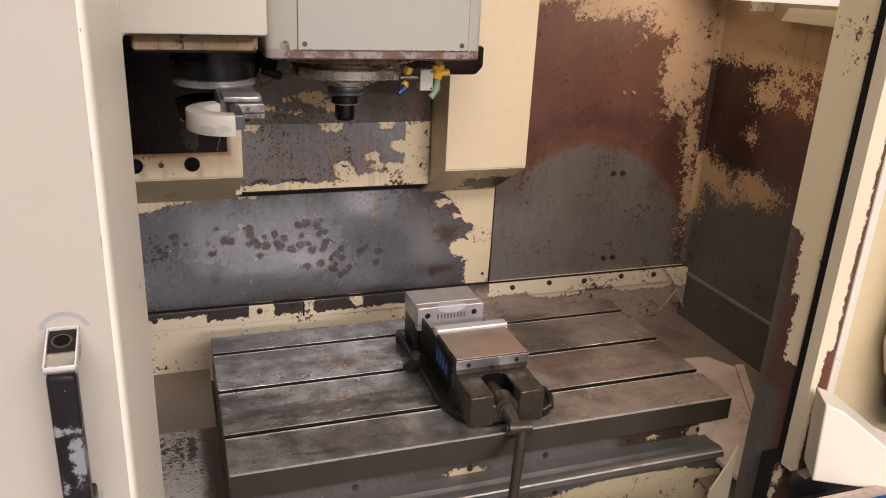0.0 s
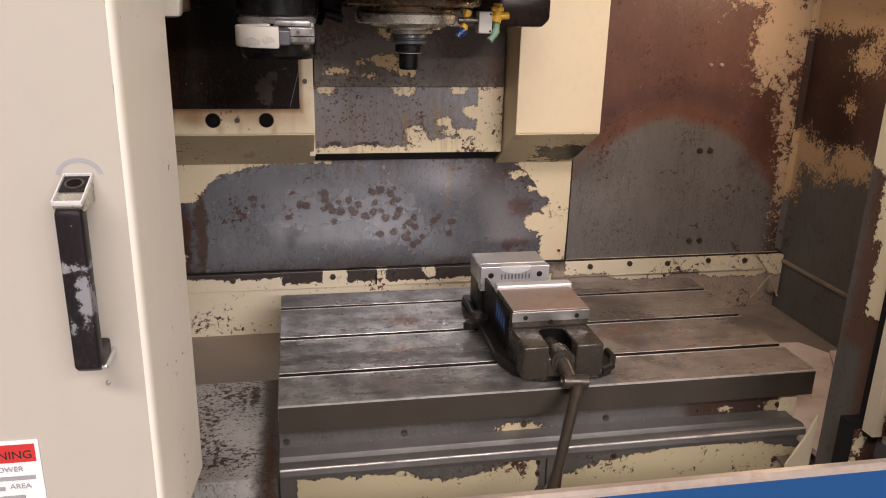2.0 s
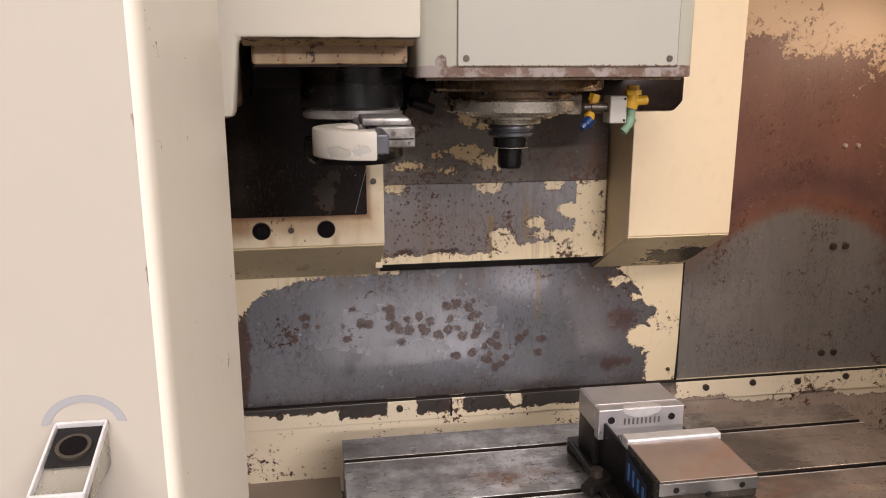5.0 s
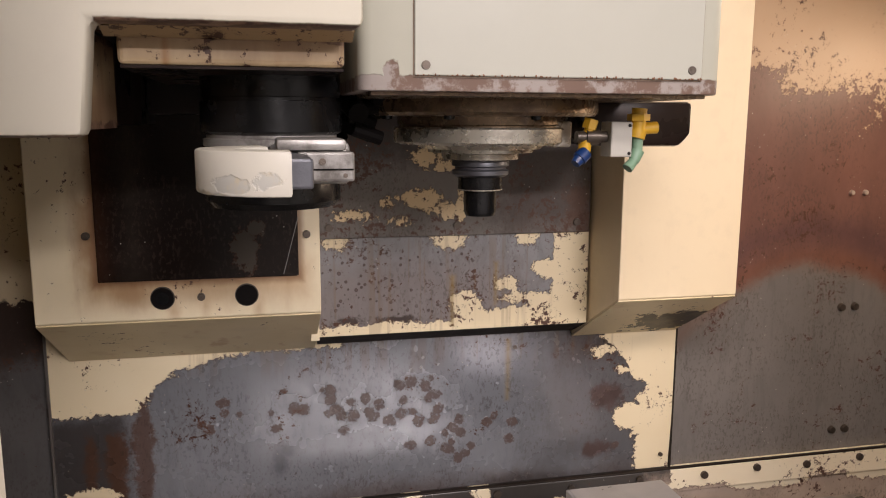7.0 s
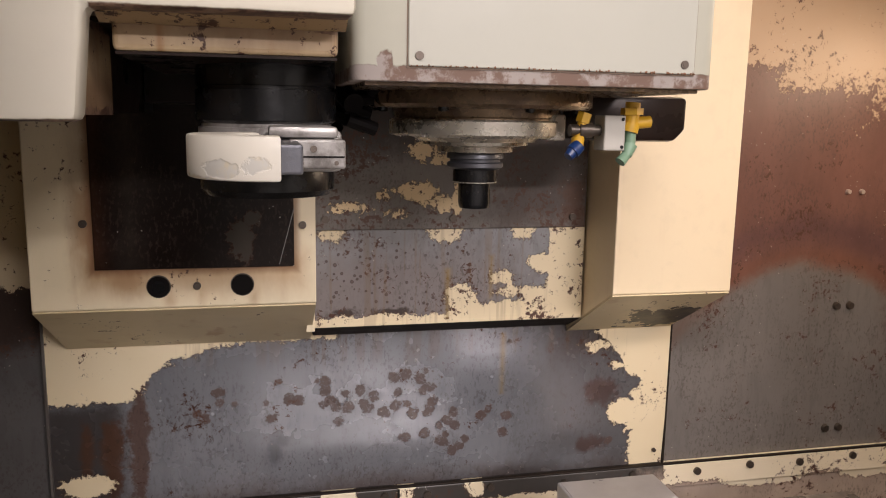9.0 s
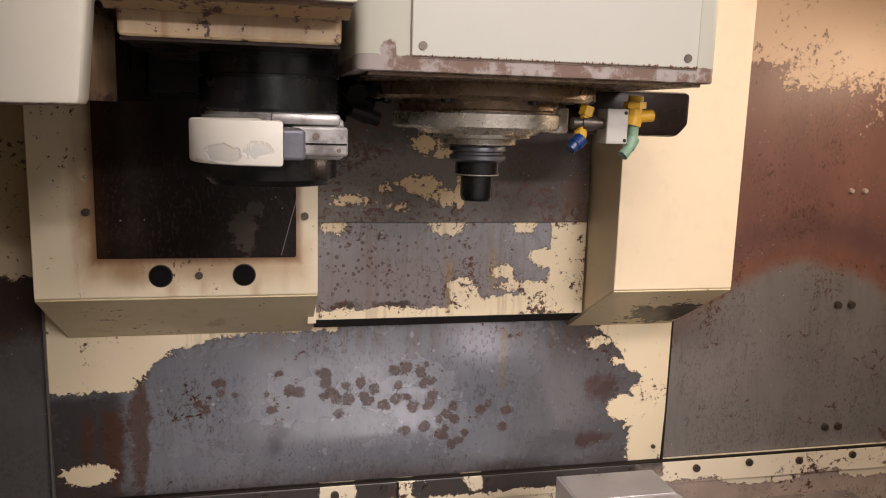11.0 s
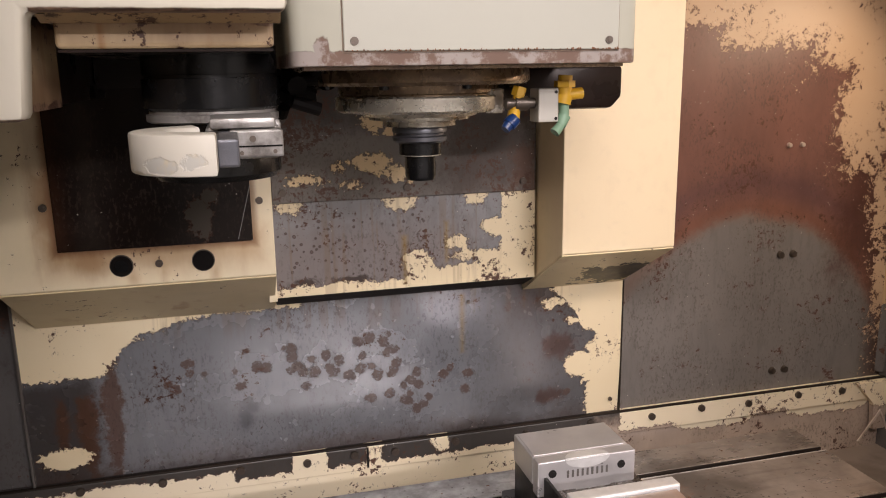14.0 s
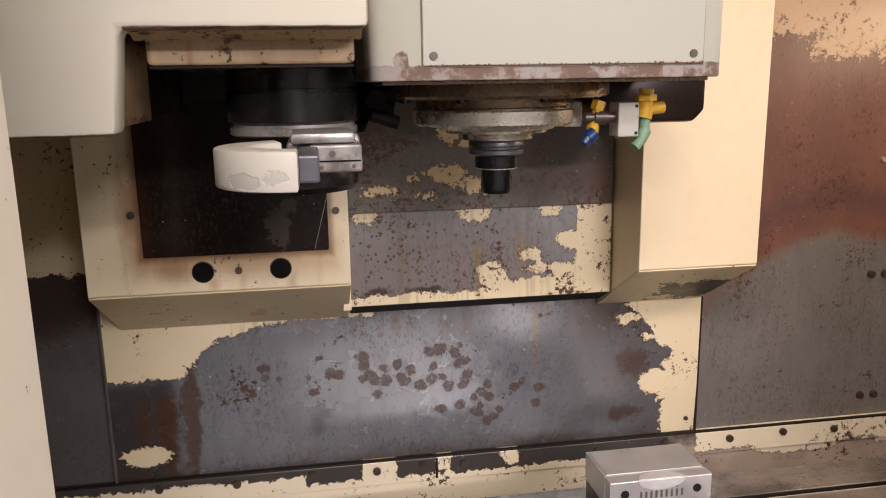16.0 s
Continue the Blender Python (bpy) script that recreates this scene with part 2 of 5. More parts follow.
M_HEADPANEL = paint("head_panel_enamel", (0.405, 0.405, 0.355), dirt=0.12)
M_LEFTBLOCK = paint("left_cover_enamel", dirt=0.35, streak=0.85, chips=0.04,
                    blots=[("xz", [("b", -0.222, -0.19, 1.32, 1.7)], (0.26, 0.15, 0.07), 0.025, 0.65), ("xz", [("b", -0.22, 0.07, 1.30, 1.345)], (0.42, 0.24, 0.10), 0.025, 0.6), ("xz", [("e", -0.165, 1.312, 0.02, 0.02), ("b", -0.228, -0.206, 1.36, 1.44)], (0.30, 0.15, 0.055), 0.014, 0.6), ("xz", [("b", -0.212, 0.062, 1.323, 1.70)], (0.20, 0.085, 0.03), 0.006, 0.75), ("xz", [("e", 0.0, 1.287, 0.006, 0.014), ("e", -0.112, 1.288, 0.008, 0.012), ("e", -0.07, 1.293, 0.004, 0.010)], (0.40, 0.23, 0.09), 0.008, 0.55)])
# cream with the olive shade of undersides mixed in; the mould spots are separate
M_SLOPE = paint("shaded_slope_enamel", (0.66, 0.56, 0.36), dirt=0.5, streak=0.5, chips=0.02, rim=("xz", [("e", 0.680, 1.206, 0.066, 0.030)], 0.040), rimcol=((0.02, 0.016, 0.010), (0.06, 0.05, 0.025)))
M_ATC = paint("changer_enamel", (0.65, 0.62, 0.53), dirt=0.15, rim=("xz", [("b", -0.6, 0.2, 1.45, 1.533), ("b", -0.100, 0.2, 1.60, 1.6145)], 0.0015))
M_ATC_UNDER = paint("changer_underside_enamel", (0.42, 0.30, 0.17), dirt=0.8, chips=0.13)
M_ATC_DIRTY = paint("changer_skirt_enamel", (0.56, 0.43, 0.27), dirt=0.6, streak=0.9, chips=0.10, rim=("xz", [("b", -0.5, 0.2, 1.607, 1.62), ("b", -0.5, 0.2, 1.53, 1.542)], 0.008), blots=[("xz", [("b", -0.5, 0.2, 1.598, 1.62), ("b", -0.5, -0.1, 1.52, 1.575)], (0.16, 0.08, 0.04), 0.02, 0.8)])
BLISTERS = [(-0.099, 1.056), (-0.085, 1.046), (-0.064, 1.091), (-0.062, 1.074), (0.050, 1.074), (0.065, 1.070), (0.020, 1.042), (0.110, 1.099), (0.111, 1.084), (0.108, 1.061), (0.118, 1.067),
            (0.127, 1.057), (0.143, 1.076), (0.148, 1.052), (0.168, 1.082), (0.173, 1.059), (0.192, 1.069), (0.181, 1.047), (0.132, 1.028), (0.226, 1.101), (0.247, 1.105), (0.231, 1.074), (0.209, 1.039), (0.228, 1.049)]
BLISTERS_LOW = [(0.248, 1.053), (0.259, 1.034), (0.271, 1.095), (0.276, 1.074), (0.288, 1.079), (0.294, 1.055), (0.282, 1.032), (0.245, 0.992), (0.282, 0.997), (0.305, 1.007), (0.306, 0.983), (0.320, 1.017),
                (0.288, 1.042), (0.331, 1.030), (0.334, 1.008), (0.317, 0.991), (0.313, 0.977), (0.331, 0.960), (0.353, 0.980), (0.342, 0.968), (0.381, 1.022), (0.392, 1.033), (0.426, 1.019), (0.422, 0.989), (0.627, 0.955)]
PITS = [(-0.036, 1.070), (0.011, 1.070), (0.035, 1.104), (0.095, 1.101), (0.282, 1.109), (0.592, 1.054), (0.607, 1.064), (0.600, 1.048)]
# two wide masks make the left end and the right third darker
M_PLATE = peeled("lower_plate", "xz", [("b", -0.40, 0.13, 1.082, 1.30), ("b", 0.55, 0.80, 0.88, 1.30), ("-e", 0.0, 1.05, 0.205, 0.126), ("-b", 0.0, 0.2, 1.0, 1.174), ("-e", 0.47, 1.03, 0.197, 0.17), ("-b", 0.50, 0.668, 0.80, 0.97),
                                       ("e", -0.265, 0.945, 0.040, 0.020), ("e", 0.654, 1.012, 0.034, 0.026), ("e", 0.600, 1.140, 0.024, 0.010), ("e", 0.634, 1.102, 0.014, 0.009), ("-e", 0.664, 1.066, 0.020, 0.015), ("-e", 0.575, 1.172, 0.02, 0.012)],
                 (0.25, 0.262, 0.292), amp=0.009, fine=0.009, steel_rough=0.26, metal=0.42,
                 stains=[([("b", -0.40, -0.215, 0.88, 1.08)], 0.02, (0.06, 0.052, 0.05), 0.02, 0.9), ([("b", -0.197, -0.176, 0.88, 1.11), ("b", -0.238, -0.219, 0.88, 1.045), ("b", -0.27, -0.264, 0.88, 1.047)], 0.022, (0.115, 0.050, 0.026), 0.006, 0.75),
                         ([("b", 0.52, 0.70, 1.12, 1.20), ("b", -0.4, 0.8, 0.88, 0.92)], 0.03, (0.10, 0.068, 0.056), 0.03, 0.7), ([("b", 0.46, 0.72, 0.90, 1.22)], 0.04, (0.085, 0.08, 0.08), 0.06, 0.6), ([("e", 0.605, 1.055, 0.03, 0.022), ("e", 0.58, 0.95, 0.03, 0.015)], 0.03, (0.085, 0.04, 0.03), 0.008, 0.7),
                         ([("e", 0.025, 0.985, 0.010, 0.022), ("e", 0.035, 1.0, 0.012, 0.01)], 0.008, (0.09, 0.09, 0.098), 0.006, 0.6)],
                 spots=([("e", x, z, 0.0100 if k % 3 else 0.0075, 0.0095 if k % 3 else 0.007) for k, (x, z) in enumerate(BLISTERS + BLISTERS_LOW)] + [("e", x, z, 0.005, 0.005) for x, z in PITS], 0, 0),
                 specks=0.53, drip=[("b", 0.415, 0.421, 1.06, 1.17)], runs=[("b", -0.12, 0.68, 1.135, 1.20)])
M_MIDLOW = peeled("mid_panel", "xz", [("b", 0.468, 0.60, 1.17, 1.40), ("e", 0.457, 1.307, 0.024, 0.017), ("b", 0.425, 0.60, 1.17, 1.268), ("e", 0.390, 1.284, 0.019, 0.011), ("e", 0.408, 1.262, 0.026, 0.010), ("b", 0.300, 0.60, 1.17, 1.246), ("e", 0.322, 1.255, 0.024, 0.019), ("b", 0.05, 0.6, 1.17, 1.227),
                                     ("e", 0.118, 1.365, 0.024, 0.015), ("e", 0.292, 1.364, 0.032, 0.019), ("e", 0.425, 1.364, 0.018, 0.019)],
                  (0.235, 0.235, 0.245), amp=0.008, fine=0.009, steel_rough=0.42, metal=0.3,
                  stains=[([("e", 0.22, 1.25, 0.2, 0.08)], 0.05, (0.16, 0.11, 0.09), 0.04, 0.4), ([("e", 0.140, 1.233, 0.024, 0.006), ("e", 0.208, 1.233, 0.024, 0.006)], 0.012, (0.035, 0.022, 0.018), 0.003, 0.9)],
                  spots=([("e", 0.15, 1.29, 0.10, 0.05), ("e", 0.30, 1.25, 0.10, 0.03), ("e", 0.2, 1.33, 0.1, 0.03)], 85.0, 0.22), specks=0.66, shift=1.4, drip=[("b", 0.297, 0.303, 1.22, 1.30), ("b", 0.369, 0.374, 1.25, 1.32)], runs=[("b", 0.09, 0.47, 1.20, 1.37)])
# the masks turn the plate near-black towards the top and browner on the right
M_MIDUP = peeled("mid_upper_plate", "xz", [("e", 0.146, 1.402, 0.032, 0.010), ("e", 0.190, 1.419, 0.014, 0.009), ("e", 0.245, 1.425, 0.030, 0.014), ("e", 0.217, 1.390, 0.010, 0.006), ("e", 0.29, 1.405, 0.021, 0.011), ("e", 0.255, 1.488, 0.020, 0.010), ("e", 0.29, 1.474, 0.016, 0.006), ("e", 0.311, 1.415, 0.009, 0.02)],
                 (0.145, 0.132, 0.120), amp=0.009, fine=0.011, steel_rough=0.42, metal=0.2, specks=0.78, shift=3.3, over=(0.80, 0.66, 0.43),
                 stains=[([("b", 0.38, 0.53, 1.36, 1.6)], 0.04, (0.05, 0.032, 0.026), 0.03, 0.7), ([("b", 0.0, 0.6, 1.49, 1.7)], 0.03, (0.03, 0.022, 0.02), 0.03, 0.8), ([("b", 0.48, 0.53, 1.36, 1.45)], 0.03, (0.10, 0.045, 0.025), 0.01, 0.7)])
M_BACK = peeled("back_wall", "xz", [("b", 0.6, 1.6, 1.640, 2.4), ("b", 0.94, 1.6, 1.612, 2.4), ("b", 1.14, 1.6, 1.560, 2.4), ("b", 1.235, 1.42, 1.495, 2.4), ("e", 1.275, 1.455, 0.072, 0.095), ("e", 1.335, 1.275, 0.024, 0.066), ("e", 1.353, 1.10, 0.012, 0.075)],
                (0.172, 0.160, 0.150), amp=0.017, fine=0.022, steel_rough=0.38, specks=0.575, shift=0.6, crumble=0.42, over=(0.53, 0.395, 0.285),
                stains=[([("b", 0.5, 1.6, 0.80, 2.3), ("-e", 1.02, 0.86, 0.36, 0.415), ("-b", 0.5, 1.0, 0.70, 1.205)], 0.015, (0.150, 0.070, 0.055), 0.014, 0.95), ([("e", 1.02, 0.86, 0.44, 0.505), ("-e", 1.02, 0.86, 0.40, 0.462)], 0.02, (0.085, 0.045, 0.050), 0.022, 0.55),
                        ([("e", 1.02, 0.86, 0.378, 0.445), ("-e", 1.02, 0.86, 0.352, 0.405)], 0.010, (0.20, 0.082, 0.042), 0.014, 0.28),
                        ([("b", 1.22, 1.45, 1.15, 1.60)], 0.06, (0.075, 0.030, 0.022), 0.05, 0.75), ([("b", 1.33, 1.45, 0.88, 1.3)], 0.02, (0.05, 0.022, 0.015), 0.03, 0.8)])
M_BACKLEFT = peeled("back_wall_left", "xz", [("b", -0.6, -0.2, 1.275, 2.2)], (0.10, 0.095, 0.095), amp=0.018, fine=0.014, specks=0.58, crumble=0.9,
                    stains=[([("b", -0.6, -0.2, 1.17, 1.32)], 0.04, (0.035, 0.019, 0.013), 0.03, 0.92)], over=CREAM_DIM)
M_RIGHT = peeled("right_wall", "yz", [("b", -0.2, 0.8, 1.508, 2.4), ("b", 0.655, 0.72, 1.06, 1.25), ("e", 0.62, 1.195, 0.075, 0.035), ("e", 0.45, 1.195, 0.085, 0.034), ("e", 0.545, 1.165, 0.05, 0.028), ("e", 0.47, 1.445, 0.045, 0.030), ("e", 0.40, 1.485, 0.06, 0.02), ("e", 0.50, 1.333, 0.014, 0.014), ("e", 0.335, 1.435, 0.02, 0.018)],
                 (0.125, 0.118, 0.114), amp=0.014, fine=0.026, steel_rough=0.40, specks=0.5, shift=2.0, crumble=0.5, over=(0.50, 0.365, 0.23), runs=[("b", 0.28, 0.41, 1.48, 1.67)],
                 stains=[([("b", 0.44, 0.80, 1.21, 1.62)], 0.03, (0.032, 0.012, 0.009), 0.035, 0.96), ([("b", 0.0, 0.47, 1.22, 1.62)], 0.05, (0.085, 0.040, 0.034), 0.05, 0.85), ([("b", 0.28, 0.41, 1.40, 1.67)], 0.03, (0.20, 0.07, 0.035), 0.02, 0.5)])
M_LEDGE = peeled("ledge", "xz", [("b", 0.74, 1.45, 0.862, 0.92), ("e", 0.95, 0.862, 0.10, 0.022), ("e", 1.24, 0.862, 0.14, 0.028), ("b", -0.5, 0.0, 0.60, 0.888), ("b", 0.10, 0.16, 0.86, 0.91), ("b", 0.232, 0.262, 0.7, 0.92), ("e", 0.37, 0.90, 0.02, 0.03), ("b", -0.5, 0.7, 0.70, 0.868)],
                 (0.05, 0.045, 0.042), amp=0.010, fine=0.006, specks=0.60, over=(0.84, 0.77, 0.62), shift=0.3, stains=[([("b", 0.7, 1.5, 0.7, 0.885)], 0.02, (0.42, 0.335, 0.275), 0.02, 0.9)])
M_TABLE = table_steel("worn_table_steel")
# oily steel darkened further, as the upright face gets little light
M_TABLE_SIDE = metal("oily_shaded_table_side", (0.092, 0.078, 0.063), 0.34, 0.4, (0.06, 0.045, 0.035), 0.5, 7.0)
# pale steel for strips that paint the highlights along edges
M_TABLE_RIM = metal("edge_highlight_steel", (0.74, 0.71, 0.68), 0.38, 0.5, (0.13, 0.10, 0.08), 0.75, 30.0)
M_SLOT = metal("slot_steel", (0.030, 0.024, 0.020), 0.6, 0.4, (0.03, 0.02, 0.015), 0.6)
M_CASTING = metal("oily_casting", (0.19, 0.182, 0.174), 0.34, 0.45, (0.06, 0.035, 0.025), 0.5, 14.0)
M_VISE = metal("vise_iron", (0.075, 0.064, 0.052), 0.24, 0.4, (0.06, 0.045, 0.035), 0.5, 22.0)
M_VISE_DARK = metal("vise_dark_iron", (0.018, 0.017, 0.017), 0.42, 0.4, (0.02, 0.02, 0.02), 0.4, 22.0)
M_VISE_BASE = metal("vise_base_iron", (0.026, 0.024, 0.023), 0.32, 0.5, (0.03, 0.025, 0.02), 0.5, 22.0)
M_JAW = metal("machined_jaw", (0.50, 0.49, 0.475), 0.34, 0.95, (0.22, 0.18, 0.15), 0.25, 30.0)
M_JAW_PALE = metal("pale_ground_jaw", (0.57, 0.56, 0.575), 0.30, 0.55, (0.40, 0.36, 0.36), 0.35, 26.0)
M_BRIGHT = metal("bright_aluminium", (0.80, 0.80, 0.81), 0.36, 0.45, (0.45, 0.44, 0.44), 0.5, 55.0)
M_GRIPGREY = metal("scuffed_grey_block", (0.36, 0.35, 0.34), 0.34, 0.45, (0.06, 0.05, 0.042), 0.9, 48.0)
M_VALVE = plain("grey_valve_block", (0.40, 0.385, 0.35), 0.5, 0.15)
M_BAR = metal("old_bar_iron", (0.095, 0.080, 0.066), 0.30, 0.6, (0.06, 0.03, 0.02), 0.5, 40.0)
M_NECK = metal("blued_neck_steel", (0.12, 0.125, 0.145), 0.35, 0.6, (0.06, 0.05, 0.05), 0.4, 40.0)
M_NAVY = plain("navy_badge", (0.008, 0.014, 0.035), 0.4)
M_BADGEBLUE = plain("blue_badge_marks", (0.06, 0.17, 0.48), 0.4)
M_JAW_TOP = metal("rust_tinted_jaw_top", (0.52, 0.44, 0.40), 0.32, 0.65, (0.30, 0.16, 0.09), 0.75, 11.0)
M_RIM = metal("polished_rim", (0.92, 0.92, 0.94), 0.30, 0.35, (0.6, 0.6, 0.62), 0.2, 30.0)
M_CHROME = metal("chrome", (0.75, 0.75, 0.76), 0.18, 1.0, (0.4, 0.4, 0.4), 0.1, 30.0)
M_GRIP = peeled("worn_grip", "xz", [("e", -0.148, 1.295, 0.006, 0.026), ("e", -0.162, 1.278, 0.005, 0.010), ("e", -0.15, 1.33, 0.014, 0.003)], (0.017, 0.014, 0.016), amp=0.005, fine=0.007, steel_rough=0.35, over=(0.24, 0.25, 0.285), lip=(0.04, 0.04, 0.045))
M_BLACK = plain("black_rubber", (0.018, 0.017, 0.017), 0.45)
# oily steel of the bracket, also the painted shade inside the tool changer
M_DARKPANEL = metal("dark_oil_and_shade", (0.014, 0.010, 0.009), 0.27, 0.15, (0.035, 0.018, 0.012), 0.5, 8.0)
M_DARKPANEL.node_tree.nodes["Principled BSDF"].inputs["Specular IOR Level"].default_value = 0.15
# the pale upright mask near x -0.16 is a painted sheen streak
M_DARKFACE = peeled("oily_dark_face", "xz", [("e", -0.015, 1.372, 0.016, 0.022), ("e", 0.0, 1.40, 0.012, 0.012)], (0.011, 0.0072, 0.006), amp=0.016, fine=0.010, steel_rough=0.22, over=(0.065, 0.058, 0.052), stains=[([("b", -0.17, -0.145, 1.33, 1.6)], 0.02, (0.045, 0.036, 0.03), 0.03, 0.6), ([("b", -0.21, -0.19, 1.33, 1.6)], 0.01, (0.05, 0.022, 0.012), 0.02, 0.7)])
M_DARKFACE.node_tree.nodes["Principled BSDF"].inputs["Specular IOR Level"].default_value = 0.16
M_BLACKSTEEL = metal("black_oxide_steel", (0.012, 0.0125, 0.014), 0.22, 0.5, (0.03, 0.028, 0.026), 0.3, 30.0)
M_DRAWBAR = metal("dull_spindle_steel", (0.52, 0.50, 0.44), 0.25, 0.75, (0.17, 0.11, 0.07), 0.42, 34.0)
M_STAINEDRING = metal("stained_spindle_ring", (0.19, 0.135, 0.085), 0.25, 0.65, (0.045, 0.019, 0.012), 0.95, 46.0)
M_WHITEARM = paint("gripper_paint", (0.57, 0.56, 0.52), dirt=0.6, chips=0.035, rim=("xz", [("e", 0.015, 1.507, 0.010, 0.006), ("e", -0.004, 1.505, 0.008, 0.004), ("b", -0.04, 0.04, 1.49, 1.497)], 0.008), rimcol=((0.43, 0.42, 0.39), (0.48, 0.43, 0.33)))
M_YELLOW = plain("yellow_fitting", (0.62, 0.36, 0.025), 0.4)
M_BLUEFIT = plain("blue_nozzle", (0.006, 0.028, 0.115), 0.35)
M_GREEN = plain("green_nozzle", (0.16, 0.27, 0.18), 0.45)
M_BLUE = paint("blue_enamel", (0.002, 0.062, 0.215), rough=0.46, dirt=0.2)
M_LIP = metal("bare_lip_steel", (0.66, 0.57, 0.50), 0.32, 0.6, (0.26, 0.12, 0.06), 0.6, 26.0)
M_WHITE = plain("white_vinyl", (0.80, 0.81, 0.82), 0.45)
M_RED = plain("red_vinyl", (0.55, 0.03, 0.03), 0.45)
M_INK = plain("black_ink", (0.02, 0.02, 0.02), 0.5)
M_INKGREY = plain("grey_ink", (0.33, 0.33, 0.35), 0.5)
M_BRASS = metal("bolt_steel", (0.12, 0.10, 0.085), 0.4, 0.8, (0.05, 0.03, 0.02), 0.5, 90.0)
# near-black that paints the shade inside holes and hollows
M_HOLE = plain("hole_shadow_steel", (0.005, 0.004, 0.004), 0.7)
for dull in (M_HOLE, M_SLOT, M_BLACK, M_VISE_DARK, M_GRIP):
    dull.node_tree.nodes["Principled BSDF"].inputs["Specular IOR Level"].default_value = 0.12
M_TUBE = plain("lamp_diffuser", (0.85, 0.83, 0.78), 0.35, glow=((1.0, 0.88, 0.76), 0.9))
# the dark strip beside the table paints its cast shadow along with the rust
M_PAN = peeled("rusty_pan_steel", "xy", [("e", -0.018, 0.15, 0.008, 0.22), ("e", -0.055, 0.30, 0.006, 0.03)], (0.74, 0.71, 0.67), amp=0.005, fine=0.012, steel_rough=0.36, metal=0.0, over=(0.11, 0.052, 0.026), specks=0.78, crumble=1.0,
                stains=[([("b", -0.040, 0.01, -0.1, 0.42)], 0.012, (0.055, 0.035, 0.026), 0.012, 0.9)])
M_PANDARK = metal("oily_pan_floor", (0.35, 0.295, 0.255), 0.40, 0.4, (0.07, 0.05, 0.04), 0.6, 10.0)
M_TRAY = metal("pink_swarf_tray", (0.70, 0.60, 0.555), 0.5, 0.2, (0.25, 0.17, 0.14), 0.5, 24.0)
M_COVER = peeled("way_cover", "xz", [("b", 0.03, 0.455, 0.50, 0.778), ("-e", 0.30, 0.785, 0.10, 0.03), ("e", 0.78, 0.68, 0.33, 0.10), ("e", 0.42, 0.81, 0.03, 0.012)], (0.16, 0.15, 0.138), amp=0.010, fine=0.006, metal=0.3, specks=0.6, over=(0.66, 0.59, 0.41))
# the right end's brown is deepened to carry the shade under the table
M_APRON = peeled("apron", "xz", [("e", 0.43, 0.815, 0.045, 0.012), ("e", 0.95, 0.82, 0.03, 0.015), ("e", 0.84, 0.822, 0.015, 0.006), ("e", 0.70, 0.806, 0.02, 0.004)], (0.125, 0.118, 0.112), amp=0.008, fine=0.010, steel_rough=0.34, metal=0.3, specks=0.45, over=(0.55, 0.47, 0.32), stains=[([("b", 0.76, 1.0, 0.79, 0.85)], 0.02, (0.07, 0.035, 0.022), 0.015, 0.8), ([("e", 0.40, 0.81, 0.06, 0.03)], 0.02, (0.05, 0.045, 0.04), 0.02, 0.7)])
M_JAMB = peeled("jamb", "yz", [("b", -0.26, -0.190, 1.10, 2.2), ("b", -0.26, -0.178, 1.22, 2.2), ("b", -0.3, 0.0, 1.33, 2.2)], (0.125, 0.115, 0.105), amp=0.009, fine=0.008, specks=0.46, over=(0.86, 0.76, 0.55), stains=[([("b", -0.26, -0.195, 0.9, 1.4), ("b", -0.26, -0.155, 1.04, 1.42)], 0.02, (0.11, 0.05, 0.03), 0.015, 0.85)])
M_FRAMESTRIP = peeled("frame_strip", "xz", [("b", 0.90, 0.939, 0.90, 1.18), ("b", 0.90, 0.951, 1.16, 2.4)], (0.14, 0.055, 0.035), amp=0.004, fine=0.006, shift=2.2, over=(0.82, 0.75, 0.60))
M_FOOTPLATE = peeled("foot_plate_steel", "xz", [("e", 0.925, 0.895, 0.012, 0.022), ("e", 0.92, 0.86, 0.01, 0.012)], (0.085, 0.042, 0.028), amp=0.008, fine=0.008, specks=0.5)
M_CONCRETE = metal("shop_concrete", (0.24, 0.232, 0.224), 0.7, 0.0, (0.12, 0.11, 0.10), 0.5, 3.0)
M_SHOPWALL = paint("shop_wall_paint", (0.30, 0.295, 0.275), rough=0.7, dirt=0.3)
M_RUSTCHIP = metal("rusty_swarf", (0.20, 0.09, 0.045), 0.5, 0.3, (0.06, 0.03, 0.02), 0.5, 200.0)
M_CHIP = metal("swarf", (0.6, 0.56, 0.5), 0.3, 1.0, (0.4, 0.2, 0.1), 0.4, 200.0)


# ---- building helpers ----
def bx(bm, x0, x1, y0, y1, z0, z1, bevel=0.0, seg=2):
    made = bmesh.ops.create_cube(bm, size=1.0)
    bmesh.ops.scale(bm, vec=(x1 - x0, y1 - y0, z1 - z0), verts=made["verts"])
    bmesh.ops.translate(bm, vec=((x0 + x1) / 2, (y0 + y1) / 2, (z0 + z1) / 2), verts=made["verts"])
    if bevel:
        edges = list({e for v in made["verts"] for e in v.link_edges})
        bmesh.ops.bevel(bm, geom=edges, offset=bevel, segments=seg, profile=0.5, affect="EDGES")
    return bm


